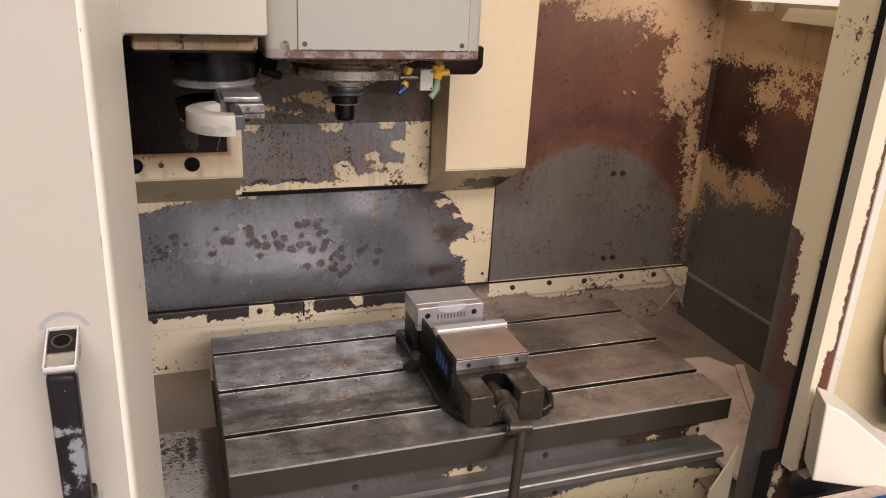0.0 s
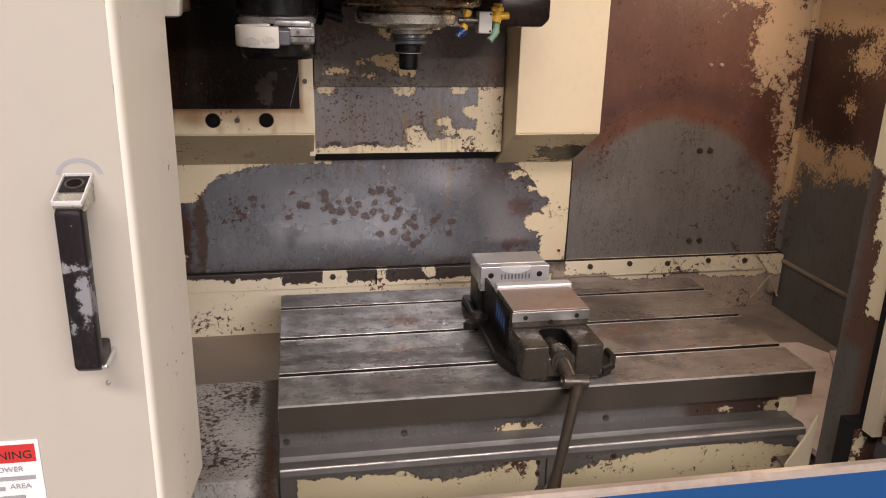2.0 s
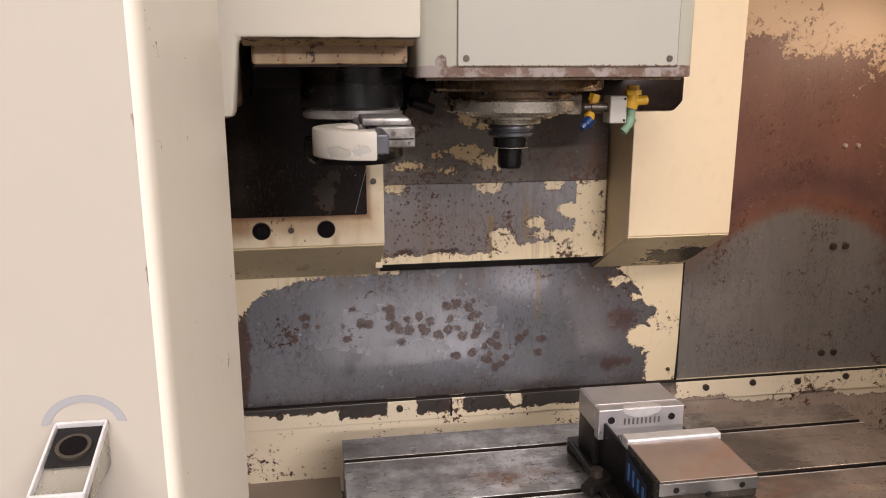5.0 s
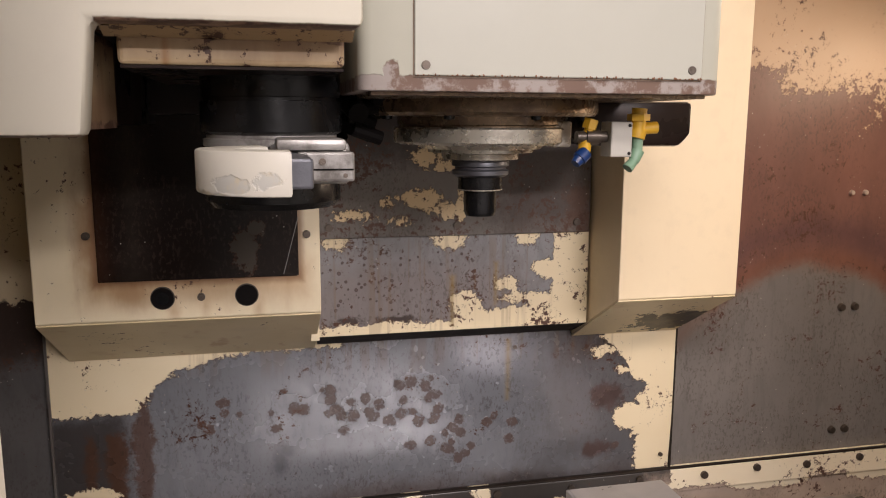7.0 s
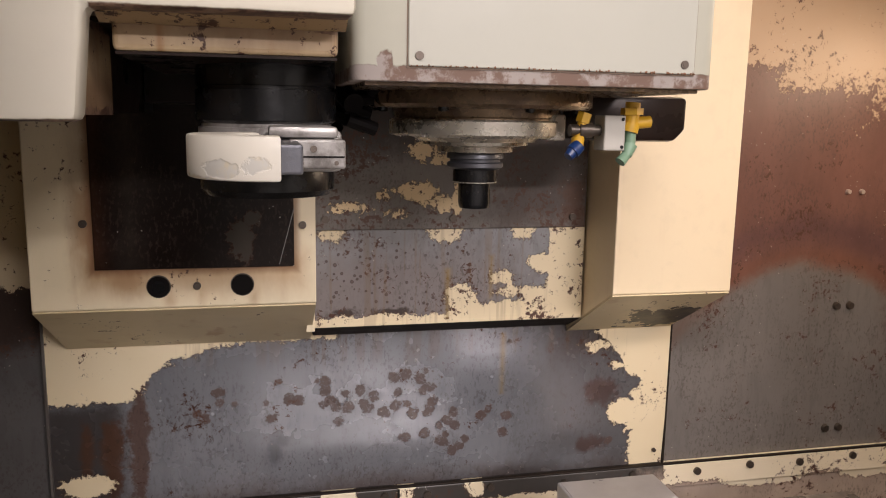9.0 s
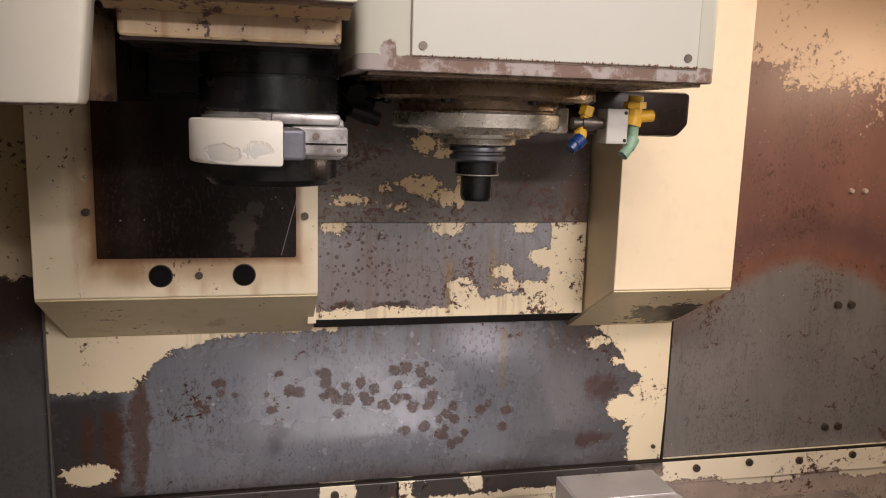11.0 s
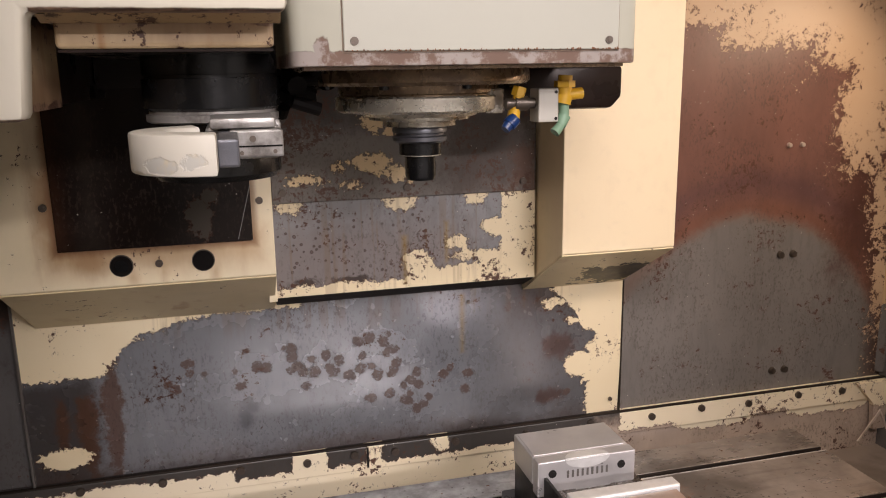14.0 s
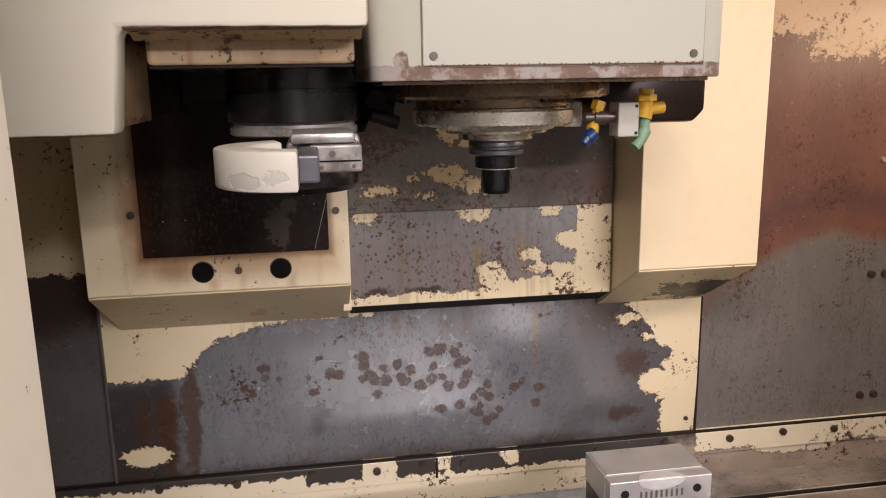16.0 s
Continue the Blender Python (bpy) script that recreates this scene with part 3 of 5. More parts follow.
def cyl(bm, p0, p1, r0, r1=None, seg=24):
    a, b = Vector(p0), Vector(p1)
    made = bmesh.ops.create_cone(bm, cap_ends=True, segments=seg, radius1=r0, radius2=r0 if r1 is None else r1, depth=(b - a).length)
    turn = (b - a).to_track_quat("Z", "Y").to_matrix().to_4x4()
    bmesh.ops.transform(bm, matrix=Matrix.Translation((a + b) / 2) @ turn, verts=made["verts"])
    return bm


def lathe(bm, cx, cy, profile, seg=40):
    """A turned body round the upright line through cx, cy, from (radius, z) pairs."""
    rings = [[bm.verts.new((cx + r * math.cos(a), cy + r * math.sin(a), z)) for a in (2 * math.pi * k / seg for k in range(seg))] for r, z in profile]
    for lo, hi in zip(rings, rings[1:]):
        for k in range(seg):
            bm.faces.new((lo[k], lo[(k + 1) % seg], hi[(k + 1) % seg], hi[k]))
    bm.faces.new(list(reversed(rings[0])))
    bm.faces.new(rings[-1])
    bmesh.ops.recalc_face_normals(bm, faces=bm.faces)
    return bm


def prism(bm, outline, axis, a, b, bevel=0.0):
    """An outline in the two other axes, drawn out along axis from a to b."""
    def at(p, w):
        return {"x": (w, p[0], p[1]), "y": (p[0], w, p[1]), "z": (p[0], p[1], w)}[axis]
    lo, hi = [bm.verts.new(at(p, a)) for p in outline], [bm.verts.new(at(p, b)) for p in outline]
    faces = [bm.faces.new(lo), bm.faces.new(list(reversed(hi)))]
    for k in range(len(outline)):
        n = (k + 1) % len(outline)
        faces.append(bm.faces.new((lo[k], hi[k], hi[n], lo[n])))
    bmesh.ops.recalc_face_normals(bm, faces=faces)
    if bevel:
        edges = list({e for f in faces for e in f.edges})
        bmesh.ops.bevel(bm, geom=edges, offset=bevel, segments=2, profile=0.5, affect="EDGES")
    return bm


def B():
    return bmesh.new()


def part(name, bm, material, parent=None, label="", smooth=False):
    mesh = bpy.data.meshes.new(name)
    bm.to_mesh(mesh)
    bm.free()
    mesh.materials.append(material)
    if smooth:
        mesh.shade_smooth()
        mesh.set_sharp_from_angle(angle=radians(35))
    ob = new(name, mesh)
    if parent is not None:
        ob.parent = parent
        if parent.type == "EMPTY":
            ob.matrix_parent_inverse = Matrix.Translation(-parent.location)
    if label:
        tagged(ob, label)
    return ob


def thing(name, at, label, category, group="", kind=""):
    ob = new(name)
    ob.location = at
    ob.empty_display_size = 0.05
    return tagged(ob, label, category, group, kind)


def setting(name, bm, material, label, category="wall"):
    return tagged(part(name, bm, material), label, category, kind="structure")


def hexbolt(parent, p, axis, r=0.007, h=0.005, name="bolt", material=None):
    """A socket-head bolt whose head stands off along axis."""
    bm = B()
    a, d = Vector(p), Vector(axis).normalized()
    cyl(bm, a - d * 0.002, a + d * h, r, r * 0.94, 14)
    cyl(bm, a + d * (h - 0.001), a + d * (h + 0.0006), r * 0.5, r * 0.5, 6)
    return part(name, bm, material or M_BRASS, parent, smooth=True)


# ---- the shop around the machine ----
setting("floor", bx(B(), -4, 5, -10, 2, -0.1, 0.0), M_CONCRETE, "grey concrete workshop floor with old stains", "floor")
setting("ceiling", bx(B(), -4, 5, -10, 2, 4.0, 4.1), M_SHOPWALL, "plain painted workshop ceiling", "ceiling")
setting("wall_south", bx(B(), -4, 5, -10.1, -10, 0, 4.0), M_SHOPWALL, "plain painted workshop wall behind the machine operator")
setting("wall_west", bx(B(), -4.1, -4, -10, 2, 0, 4.0), M_SHOPWALL, "plain painted workshop wall")
setting("wall_east", bx(B(), 5, 5.1, -10, 2, 0, 4.0), M_SHOPWALL, "plain painted workshop wall")
setting("wall_north", bx(B(), -4, 5, 2, 2.1, 0, 4.0), M_SHOPWALL, "plain painted workshop wall behind the machine")

# ---- enclosure shell ----
back = setting("enclosure_back_wall", bx(B(), 0.74, 1.40, 0.690, 0.71, 0.55, 2.3), M_BACK, "sheet steel back wall with peeling cream paint, brown stains and bare grey", "machine wall")
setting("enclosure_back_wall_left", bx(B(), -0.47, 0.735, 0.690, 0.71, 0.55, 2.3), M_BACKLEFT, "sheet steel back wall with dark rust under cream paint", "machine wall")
setting("enclosure_right_wall", bx(B(), 1.374, 1.40, -0.14, 0.689, 0.55, 2.3), M_RIGHT, "sheet steel side wall, dark brown stained with flaking cream paint", "machine wall")
setting("enclosure_left_wall", bx(B(), -0.49, -0.471, -0.25, 0.71, 0.55, 2.3), M_BACKLEFT, "sheet steel side wall with worn cream paint", "machine wall")
setting("enclosure_roof", bx(B(), -0.49, 1.40, -0.25, 0.71, 2.31, 2.33), M_PAINT, "cream sheet steel roof of the machine enclosure", "machine roof")
part("seam", prism(B(), [(1.3735, 0.6885), (1.3735, 0.678), (1.369, 0.680), (1.364, 0.684), (1.360, 0.6885)], "z", 0.91, 1.8), M_RIGHT, back)
for zz, dx in ((1.413, 0.004), (1.191, 0.004), (0.941, 0.006)):
    for k in range(2):
        bm = B()
        cyl(bm, (1.092 + dx + 0.030 * k, 0.692, zz), (1.092 + dx + 0.030 * k, 0.684, zz), 0.009 if zz < 1.3 else 0.0055, 0.0065 if zz < 1.3 else 0.004, 16)
        part("bolt", bm, M_BRASS if zz < 1.3 else M_LIP, back, smooth=True)

# lower polished plate
plate = thing("splash_plate", (0.2, 0.68, 0.905), "bare grey steel splash plate with rust spots and flaking cream paint", "panel")
part("plate", prism(B(), [(0.681, 0.903), (0.6765, 0.985), (0.676, 1.0), (0.676, 1.235), (0.689, 1.235), (0.689, 0.903)], "x", -0.318, 0.738), M_PLATE, plate, smooth=True)
part("rusted_seam", bx(B(), 0.7384, 0.7412, 0.6752, 0.6898, 0.902, 1.18), M_SLOT, plate)
part("edge_strip", bx(B(), -0.3215, -0.318, 0.672, 0.689, 0.903, 1.22), M_CASTING, plate)
for p in ((-0.30, 0.93), (0.60, 1.155), (0.72, 0.93), (0.43, 1.155)):
    hexbolt(plate, (p[0], 0.676, p[1]), (0, -1, 0), 0.004, 0.002, "screw")

# flange under the plate
ledge = thing("back_flange", (0.5, 0.67, 0.86), "bolted steel flange with black patches and worn cream paint", "flange")
part("flange", bx(B(), -0.47, 1.372, 0.668, 0.689, 0.855, 0.901, 0.002), M_LEDGE, ledge)
part("lower_panel", bx(B(), -0.47, 1.372, 0.675, 0.689, 0.60, 0.855), M_LEDGE, ledge)
for k, xx in enumerate((-0.25, -0.12, 0.01, 0.125, 0.21, 0.285, 0.40, 0.54, 0.675, 0.808, 0.92, 1.03, 1.15, 1.26)):
    hexbolt(ledge, (xx, 0.668, 0.889 - 0.004 * (k % 2)), (0, -1, 0), 0.0075, 0.005)
part("grime_line", bx(B(), -0.47, 1.372, 0.6672, 0.6755, 0.9012, 0.9042, 0.001), M_SLOT, ledge, "black grime along the joint")
part("joint_strip", bx(B(), 0.232, 0.236, 0.6665, 0.668, 0.86, 0.90), M_BLACK, ledge)
part("bent_wire", prism(B(), [(1.25, 0.80), (1.30, 0.865), (1.335, 0.80), (1.33, 0.80), (1.30, 0.857), (1.255, 0.80)], "y", 0.60, 0.603), M_LIP, ledge)
part("corner_gusset", prism(B(), [(1.29, 0.90), (1.37, 0.90), (1.37, 0.79), (1.34, 0.79), (1.335, 0.85)], "y", 0.655, 0.667), M_LEDGE, ledge)
part("side_rail", bx(B(), 1.364, 1.374, 0.15, 0.655, 0.880, 0.889, 0.002), M_PANDARK, ledge)

# left cover box
left = thing("left_cover", (-0.1, 0.58, 1.2), "cream cover box with a dark oily panel and bolt holes", "machine cover")
bm = prism(B(), [(0.506, 1.277), (0.506, 2.3), (0.689, 2.3), (0.689, 1.181), (0.672, 1.181)], "x", -0.285, 0.086, 0.0015)
part("cover", bm, M_LEFTBLOCK, left)
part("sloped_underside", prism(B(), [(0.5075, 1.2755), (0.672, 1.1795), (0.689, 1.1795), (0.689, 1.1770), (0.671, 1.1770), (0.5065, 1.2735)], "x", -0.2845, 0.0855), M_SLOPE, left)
part("dark_panel", bx(B(), -0.204, 0.056, 0.501, 0.505, 1.331, 1.70, 0.001), M_DARKFACE, left, "dark oily steel panel")
part("scratch", prism(B(), [(0.056, 1.412), (0.0571, 1.412), (0.0361, 1.334), (0.035, 1.334)], "y", 0.5004, 0.5011), M_CASTING, left, "thin bright scratch")
for xx in (-0.125, -0.015):
    bm = B()
    cyl(bm, (xx, 0.512, 1.306), (xx, 0.5035, 1.306), 0.0135, 0.0145, 28)
    part("hole_rim", cyl(B(), (xx, 0.5075, 1.306), (xx, 0.5048, 1.306), 0.0162, 0.0158, 28), M_BAR, left, "rust stained rim of the bolt hole", smooth=True)
    # solid plug, its black stands for the hole's dark depth
    o = part("bolt_hole", bm, M_HOLE, left, smooth=True)
    if xx < -0.1:
        bm = B()
        cyl(bm, (xx, 0.504, 1.306), (xx, 0.5025, 1.306), 0.0085, 0.0085, 20)
        part("socket_bolt", bm, M_BLACKSTEEL, o, smooth=True)
for p in ((-0.216, 1.393), (0.068, 1.388), (-0.075, 1.306)):
    hexbolt(left, (p[0], 0.506, p[1]), (0, -1, 0), 0.0055, 0.004, "screw")

# middle panel
mid = thing("centre_panel", (0.3, 0.61, 1.2), "recessed panel of grey primer with flaking cream paint and screws", "panel")
part("lower_panel", prism(B(), [(0.604, 1.212), (0.604, 1.366), (0.66, 1.366), (0.66, 1.212)], "x", 0.087, 0.530, 0.001), M_MIDLOW, mid)
part("drip_lip", prism(B(), [(0.605, 1.2115), (0.66, 1.2115), (0.676, 1.185), (0.66, 1.185)], "x", 0.089, 0.53), M_SLOT, mid)
part("flared_edge", prism(B(), [(0.076, 1.208), (0.089, 1.208), (0.089, 1.36)], "y", 0.600, 0.604), M_PAINT, mid)
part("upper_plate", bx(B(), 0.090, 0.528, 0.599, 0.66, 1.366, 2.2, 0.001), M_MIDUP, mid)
for xx in (0.106, 0.305, 0.505):
    hexbolt(mid, (xx, 0.599, 1.383), (0, -1, 0), 0.006, 0.004, "screw")

# column box on the right of the spindle
col = thing("column_cover", (0.63, 0.6, 1.2), "clean cream painted rectangular column cover with mouldy underside", "machine cover")
part("cover", prism(B(), [(0.493, 1.276), (0.493, 2.3), (0.689, 2.3), (0.689, 1.175), (0.672, 1.175)], "x", 0.533, 0.733, 0.0015), M_COLUMN, col)
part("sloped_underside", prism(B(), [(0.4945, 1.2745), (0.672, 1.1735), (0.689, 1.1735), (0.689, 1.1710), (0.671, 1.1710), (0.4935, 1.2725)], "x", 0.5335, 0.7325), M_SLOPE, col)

# ---- spindle head ----
head = thing("spindle_head", (0.27, 0.35, 1.43), "cream spindle head with rusted lower rim over a steel spindle", "spindle head")
bm = bx(B(), 0.096, 0.452, 0.120, 0.58, 1.570, 2.28)
bmesh.ops.bevel(bm, geom=[e for e in bm.edges if abs(e.verts[0].co.z - e.verts[1].co.z) > 0.1], offset=0.012, segments=4, profile=0.5, affect="EDGES")
bmesh.ops.bevel(bm, geom=[e for e in bm.edges if max(v.co.z for v in e.verts) < 1.575], offset=0.0022, segments=2, profile=0.5, affect="EDGES")
part("casting", bm, M_HEAD, head, smooth=True)
part("panel_gap", bx(B(), 0.1449, 0.4291, 0.1188, 0.1206, 1.5824, 2.2), M_HEADGAP, head)
bm = B()
for _ in range(75):
    x, h = random.uniform(0.147, 0.427), random.uniform(0.0004, 0.0020) * random.choice((0.4, 1, 1))
    bx(bm, x, x + random.uniform(0.0006, 0.0016), 0.1158, 0.1166, 1.5838, 1.5842 + h)
part("rust_creep", bm, M_RUSTCHIP, head, "rust creeping up the panel edge")
lid = part("front_panel", bx(B(), 0.146, 0.428, 0.1165, 0.121, 1.584, 2.2, 0.001), M_HEADPANEL, head)
for xx in (0.156, 0.417):
    hexbolt(lid, (xx, 0.1165, 1.593), (0, -1, 0), 0.0042, 0.0015, "screw")
part("rust_rim", bx(B(), 0.108, 0.441, 0.130, 0.565, 1.5665, 1.5705, 0.001), M_STAINEDRING, head, "rusted bare lower rim")
SX, SY = 0.2635, 0.318
part("bearing_cap", lathe(B(), SX, SY, [(0.134, 1.5665), (0.135, 1.564), (0.135, 1.553), (0.131, 1.5495), (0.102, 1.5485)], 56), M_STAINEDRING, head, "brown stained bearing cap", smooth=True)
part("clamp_ring", lathe(B(), SX, SY, [(0.0985, 1.549), (0.0985, 1.540), (0.097, 1.5385), (0.097, 1.5365)], 48), M_STAINEDRING, head, smooth=True)
part("spindle_ring", lathe(B(), SX, SY, [(0.100, 1.5370), (0.1025, 1.535), (0.1025, 1.5205), (0.0985, 1.5175), (0.074, 1.5165), (0.070, 1.512)], 48), M_DRAWBAR, head, "dull machined steel ring", smooth=True)
part("drive_key", bx(B(), SX + 0.0640, SX + 0.0860, SY - 0.070, SY - 0.045, 1.5155, 1.5440, 0.002), M_DRAWBAR, head, "machined key block beside the ring", smooth=True)
for k in range(8):
    a = 2 * math.pi * (k + 0.3) / 8
    hexbolt(head, (SX + 0.119 * math.cos(a), SY + 0.119 * math.sin(a), 1.5495), (0, 0, -1), 0.006, 0.004, "cap_bolt", M_BLACKSTEEL)
part("spindle_face", lathe(B(), SX, SY, [(0.062, 1.5125), (0.062, 1.508), (0.045, 1.506), (0.045, 1.500), (0.040, 1.499)]), M_DRAWBAR, head, smooth=True)
tool = thing("tool_holder", (SX, SY, 1.432), "black steel tool holder stub in the spindle", "tool holder")
part("flange", lathe(B(), SX, SY, [(0.0325, 1.4995), (0.0340, 1.496), (0.0340, 1.492), (0.030, 1.4905), (0.030, 1.488), (0.0335, 1.4865), (0.0335, 1.482), (0.029, 1.479)]), M_NECK, tool, smooth=True)
part("nut", lathe(B(), SX, SY, [(0.0262, 1.4795), (0.0262, 1.464), (0.0245, 1.4625)]), M_BLACKSTEEL, tool, smooth=True)
part("nose", lathe(B(), SX, SY, [(0.0192, 1.463), (0.0192, 1.438), (0.0172, 1.4325), (0.010, 1.432)]), M_BLACKSTEEL, tool, smooth=True)
part("bright_band", lathe(B(), SX, SY, [(0.0264, 1.4645), (0.0264, 1.4633), (0.0252, 1.4630)]), M_DRAWBAR, tool, smooth=True)

# coolant fittings under the head
cool = thing("coolant_manifold", (0.38, 0.2, 1.5), "aluminium coolant block with yellow, blue and green nozzles", "coolant nozzle")
part("block", bx(B(), 0.369, 0.393, 0.187, 0.215, 1.507, 1.544, 0.0015), M_VALVE, cool)
for zz in (1.511, 1.540):
    part("port", cyl(B(), (0.3895, 0.1875, zz), (0.3895, 0.1862, zz), 0.0018, seg=10), M_BLACK, cool)
part("stem", cyl(cyl(B(), (0.335, 0.20, 1.528), (0.370, 0.20, 1.528), 0.006), (0.345, 0.20, 1.528), (0.360, 0.20, 1.528), 0.008), M_BAR, cool, smooth=True)
part("yellow_elbow", cyl(cyl(cyl(B(), (0.344, 0.20, 1.515), (0.350, 0.20, 1.538), 0.0055), (0.349, 0.20, 1.536), (0.352, 0.20, 1.546), 0.008, seg=6), (0.344, 0.20, 1.512), (0.345, 0.20, 1.520), 0.007), M_YELLOW, cool, smooth=True)
part("yellow_valve", cyl(cyl(cyl(cyl(B(), (0.402, 0.195, 1.530), (0.404, 0.195, 1.558), 0.008), (0.398, 0.195, 1.536), (0.424, 0.195, 1.538), 0.0065), (0.403, 0.195, 1.545), (0.403, 0.195, 1.552), 0.012, seg=6), (0.40, 0.195, 1.527), (0.402, 0.195, 1.536), 0.010), M_YELLOW, cool, smooth=True)
part("blue_nozzle", cyl(cyl(B(), (0.345, 0.197, 1.512), (0.337, 0.195, 1.505), 0.0075, 0.008), (0.337, 0.195, 1.505), (0.332, 0.193, 1.500), 0.0065, 0.005), M_BLUEFIT, cool, smooth=True)
part("green_nozzle", cyl(cyl(cyl(B(), (0.402, 0.195, 1.530), (0.402, 0.193, 1.512), 0.0065, 0.0055), (0.402, 0.193, 1.513), (0.397, 0.190, 1.502), 0.0075, 0.0055), (0.397, 0.190, 1.503), (0.389, 0.188, 1.495), 0.005, 0.006), M_GREEN, cool, smooth=True)
part("dark_bracket", prism(B(), [(0.40, 1.569), (0.545, 1.569), (0.545, 1.528), (0.530, 1.513), (0.42, 1.513), (0.40, 1.535)], "y", 0.33, 0.45, 0.006), M_DARKPANEL, cool, "dark oily bracket behind the nozzles", smooth=True)
for k in range(14):
    a = Vector((random.uniform(0.095, 0.135), random.uniform(0.22, 0.40), random.uniform(1.525, 1.572)))
    part("hose_end", cyl(B(), a, a + Vector((random.uniform(-0.02, 0.03), random.uniform(-0.03, 0.03), random.uniform(-0.015, 0.015))), random.uniform(0.006, 0.013), seg=10), M_HOLE, cool, smooth=True)

# ---- tool changer ----
atc = thing("tool_changer", (-0.05, 0.2, 1.45), "cream tool changer cover with rusty skirt over black hub", "tool changer")
bm = prism(B(), [(-0.47, 1.531), (-0.47, 2.28), (0.089, 2.28), (0.089, 1.613), (-0.104, 1.613), (-0.112, 1.531)], "y", 0.02, 0.055, 0.006)
part("cover", bm, M_ATC, atc, smooth=True)
part("cover_body", bx(B(), -0.46, 0.084, 0.055, 0.49, 1.617, 2.27), M_ATC, atc)
part("side_skirt", bx(B(), -0.45, -0.118, 0.055, 0.20, 1.536, 1.617), M_ATC_DIRTY, atc)
# near-black block and roof sheet standing for the shade under the cover
part("rear_skirt_shade", bx(B(), -0.45, -0.120, 0.2002, 0.49, 1.538, 1.617), M_DARKPANEL, atc)
part("cavity_roof_shade", bx(B(), -0.1175, -0.0955, 0.0555, 0.49, 1.6125, 1.6168), M_DARKPANEL, atc)
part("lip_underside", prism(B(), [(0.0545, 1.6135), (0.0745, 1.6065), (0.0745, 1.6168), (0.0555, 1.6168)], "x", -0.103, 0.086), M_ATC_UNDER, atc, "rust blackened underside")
# dark sheet drawn as the shade below the skirt
part("skirt_shade_sheet", bx(B(), -0.093, 0.079, 0.077, 0.398, 1.5835, 1.5858), M_DARKPANEL, atc)
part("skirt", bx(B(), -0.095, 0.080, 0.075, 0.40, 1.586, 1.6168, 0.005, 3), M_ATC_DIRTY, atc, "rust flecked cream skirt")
# near-black block that fills the shaded hollow at the back
part("cavity_shade", bx(B(), -0.118, 0.07, 0.41, 0.499, 1.55, 1.617), M_DARKPANEL, atc)
AX, AY = 0.022, 0.205
part("hub", lathe(B(), AX, AY, [(0.066, 1.592), (0.066, 1.565), (0.064, 1.5645), (0.064, 1.5615), (0.067, 1.561), (0.067, 1.533), (0.062, 1.530)]), M_BLACKSTEEL, atc, "black oiled hub", smooth=True)
part("arm_boss", lathe(B(), AX, AY, [(0.062, 1.5305), (0.062, 1.527), (0.065, 1.5265), (0.065, 1.520), (0.062, 1.5185)]), M_GRIPGREY, atc, smooth=True)
part("lower_hub", lathe(B(), AX, AY, [(0.063, 1.493), (0.065, 1.488), (0.065, 1.468), (0.060, 1.462), (0.04, 1.460)]), M_BLACKSTEEL, atc, "black lower hub", smooth=True)
arm = part("swing_arm", bx(B(), 0.018, 0.078, 0.03, 0.29, 1.497, 1.523, 0.004), M_GRIPGREY, atc, "worn bare metal swing arm", smooth=True)
bm = B()
ring = [(0.026 + r * math.cos(a), -0.046 + r * math.sin(a)) for r, span in ((0.057, range(105, 277, 6)), (0.032, range(276, 104, -6))) for a in (radians(d) for d in span)]
prism(bm, ring, "z", 1.498, 1.526)
rims = [e for e in bm.edges if abs(e.verts[0].co.z - e.verts[1].co.z) < 1e-6]
bmesh.ops.bevel(bm, geom=rims, offset=0.002, segments=2, profile=0.5, affect="EDGES")
part("gripper_finger", bm, M_WHITEARM, arm, "chipped white painted gripper finger", smooth=True)
part("gripper_block", bx(B(), 0.037, 0.079, 0.005, 0.045, 1.499, 1.521, 0.002), M_GRIPGREY, arm)
part("gripper_pin", cyl(B(), (0.055, 0.0035, 1.514), (0.055, 0.008, 1.514), 0.0026), M_BRASS, arm, smooth=True)
for gx, gz in ((0.046, 1.5030), (0.072, 1.5035)):
    part("gripper_screw", cyl(B(), (gx, 0.0055, gz), (gx, 0.0042, gz), 0.0017, seg=12), M_BRASS, arm, smooth=True)
part("gripper_slot", bx(B(), 0.038, 0.078, 0.0042, 0.0052, 1.5075, 1.5087), M_HOLE, arm)
part("arm_cap", bx(B(), 0.022, 0.074, 0.012, 0.085, 1.5215, 1.5305, 0.003), M_GRIPGREY, arm, "worn bright cap over the arm", smooth=True)
part("gripper_neck", bx(B(), 0.028, 0.044, -0.07, 0.03, 1.500, 1.520, 0.002), M_NECK, arm)
part("gripper_clamp", bx(B(), 0.036, 0.080, 0.046, 0.075, 1.494, 1.527, 0.004), M_GRIPGREY, arm, smooth=True)

# ---- work light on the right wall ----
lamp = thing("work_light", (1.33, 0.35, 1.66), "tubular machine work light with glowing white diffuser", "work light")
part("tube", cyl(B(), (1.31, 0.62, 1.685), (1.31, 0.02, 1.70), 0.024, seg=28), M_TUBE, lamp, "glowing white tube", smooth=True)
part("end_cap", cyl(cyl(B(), (1.31, 0.648, 1.684), (1.31, 0.615, 1.685), 0.0265, seg=28), (1.31, 0.66, 1.684), (1.31, 0.648, 1.684), 0.015), M_DRAWBAR, lamp, smooth=True)
part("clamp", bx(B(), 1.31, 1.374, 0.50, 0.515, 1.64, 1.664, 0.002), M_PAINT, lamp)
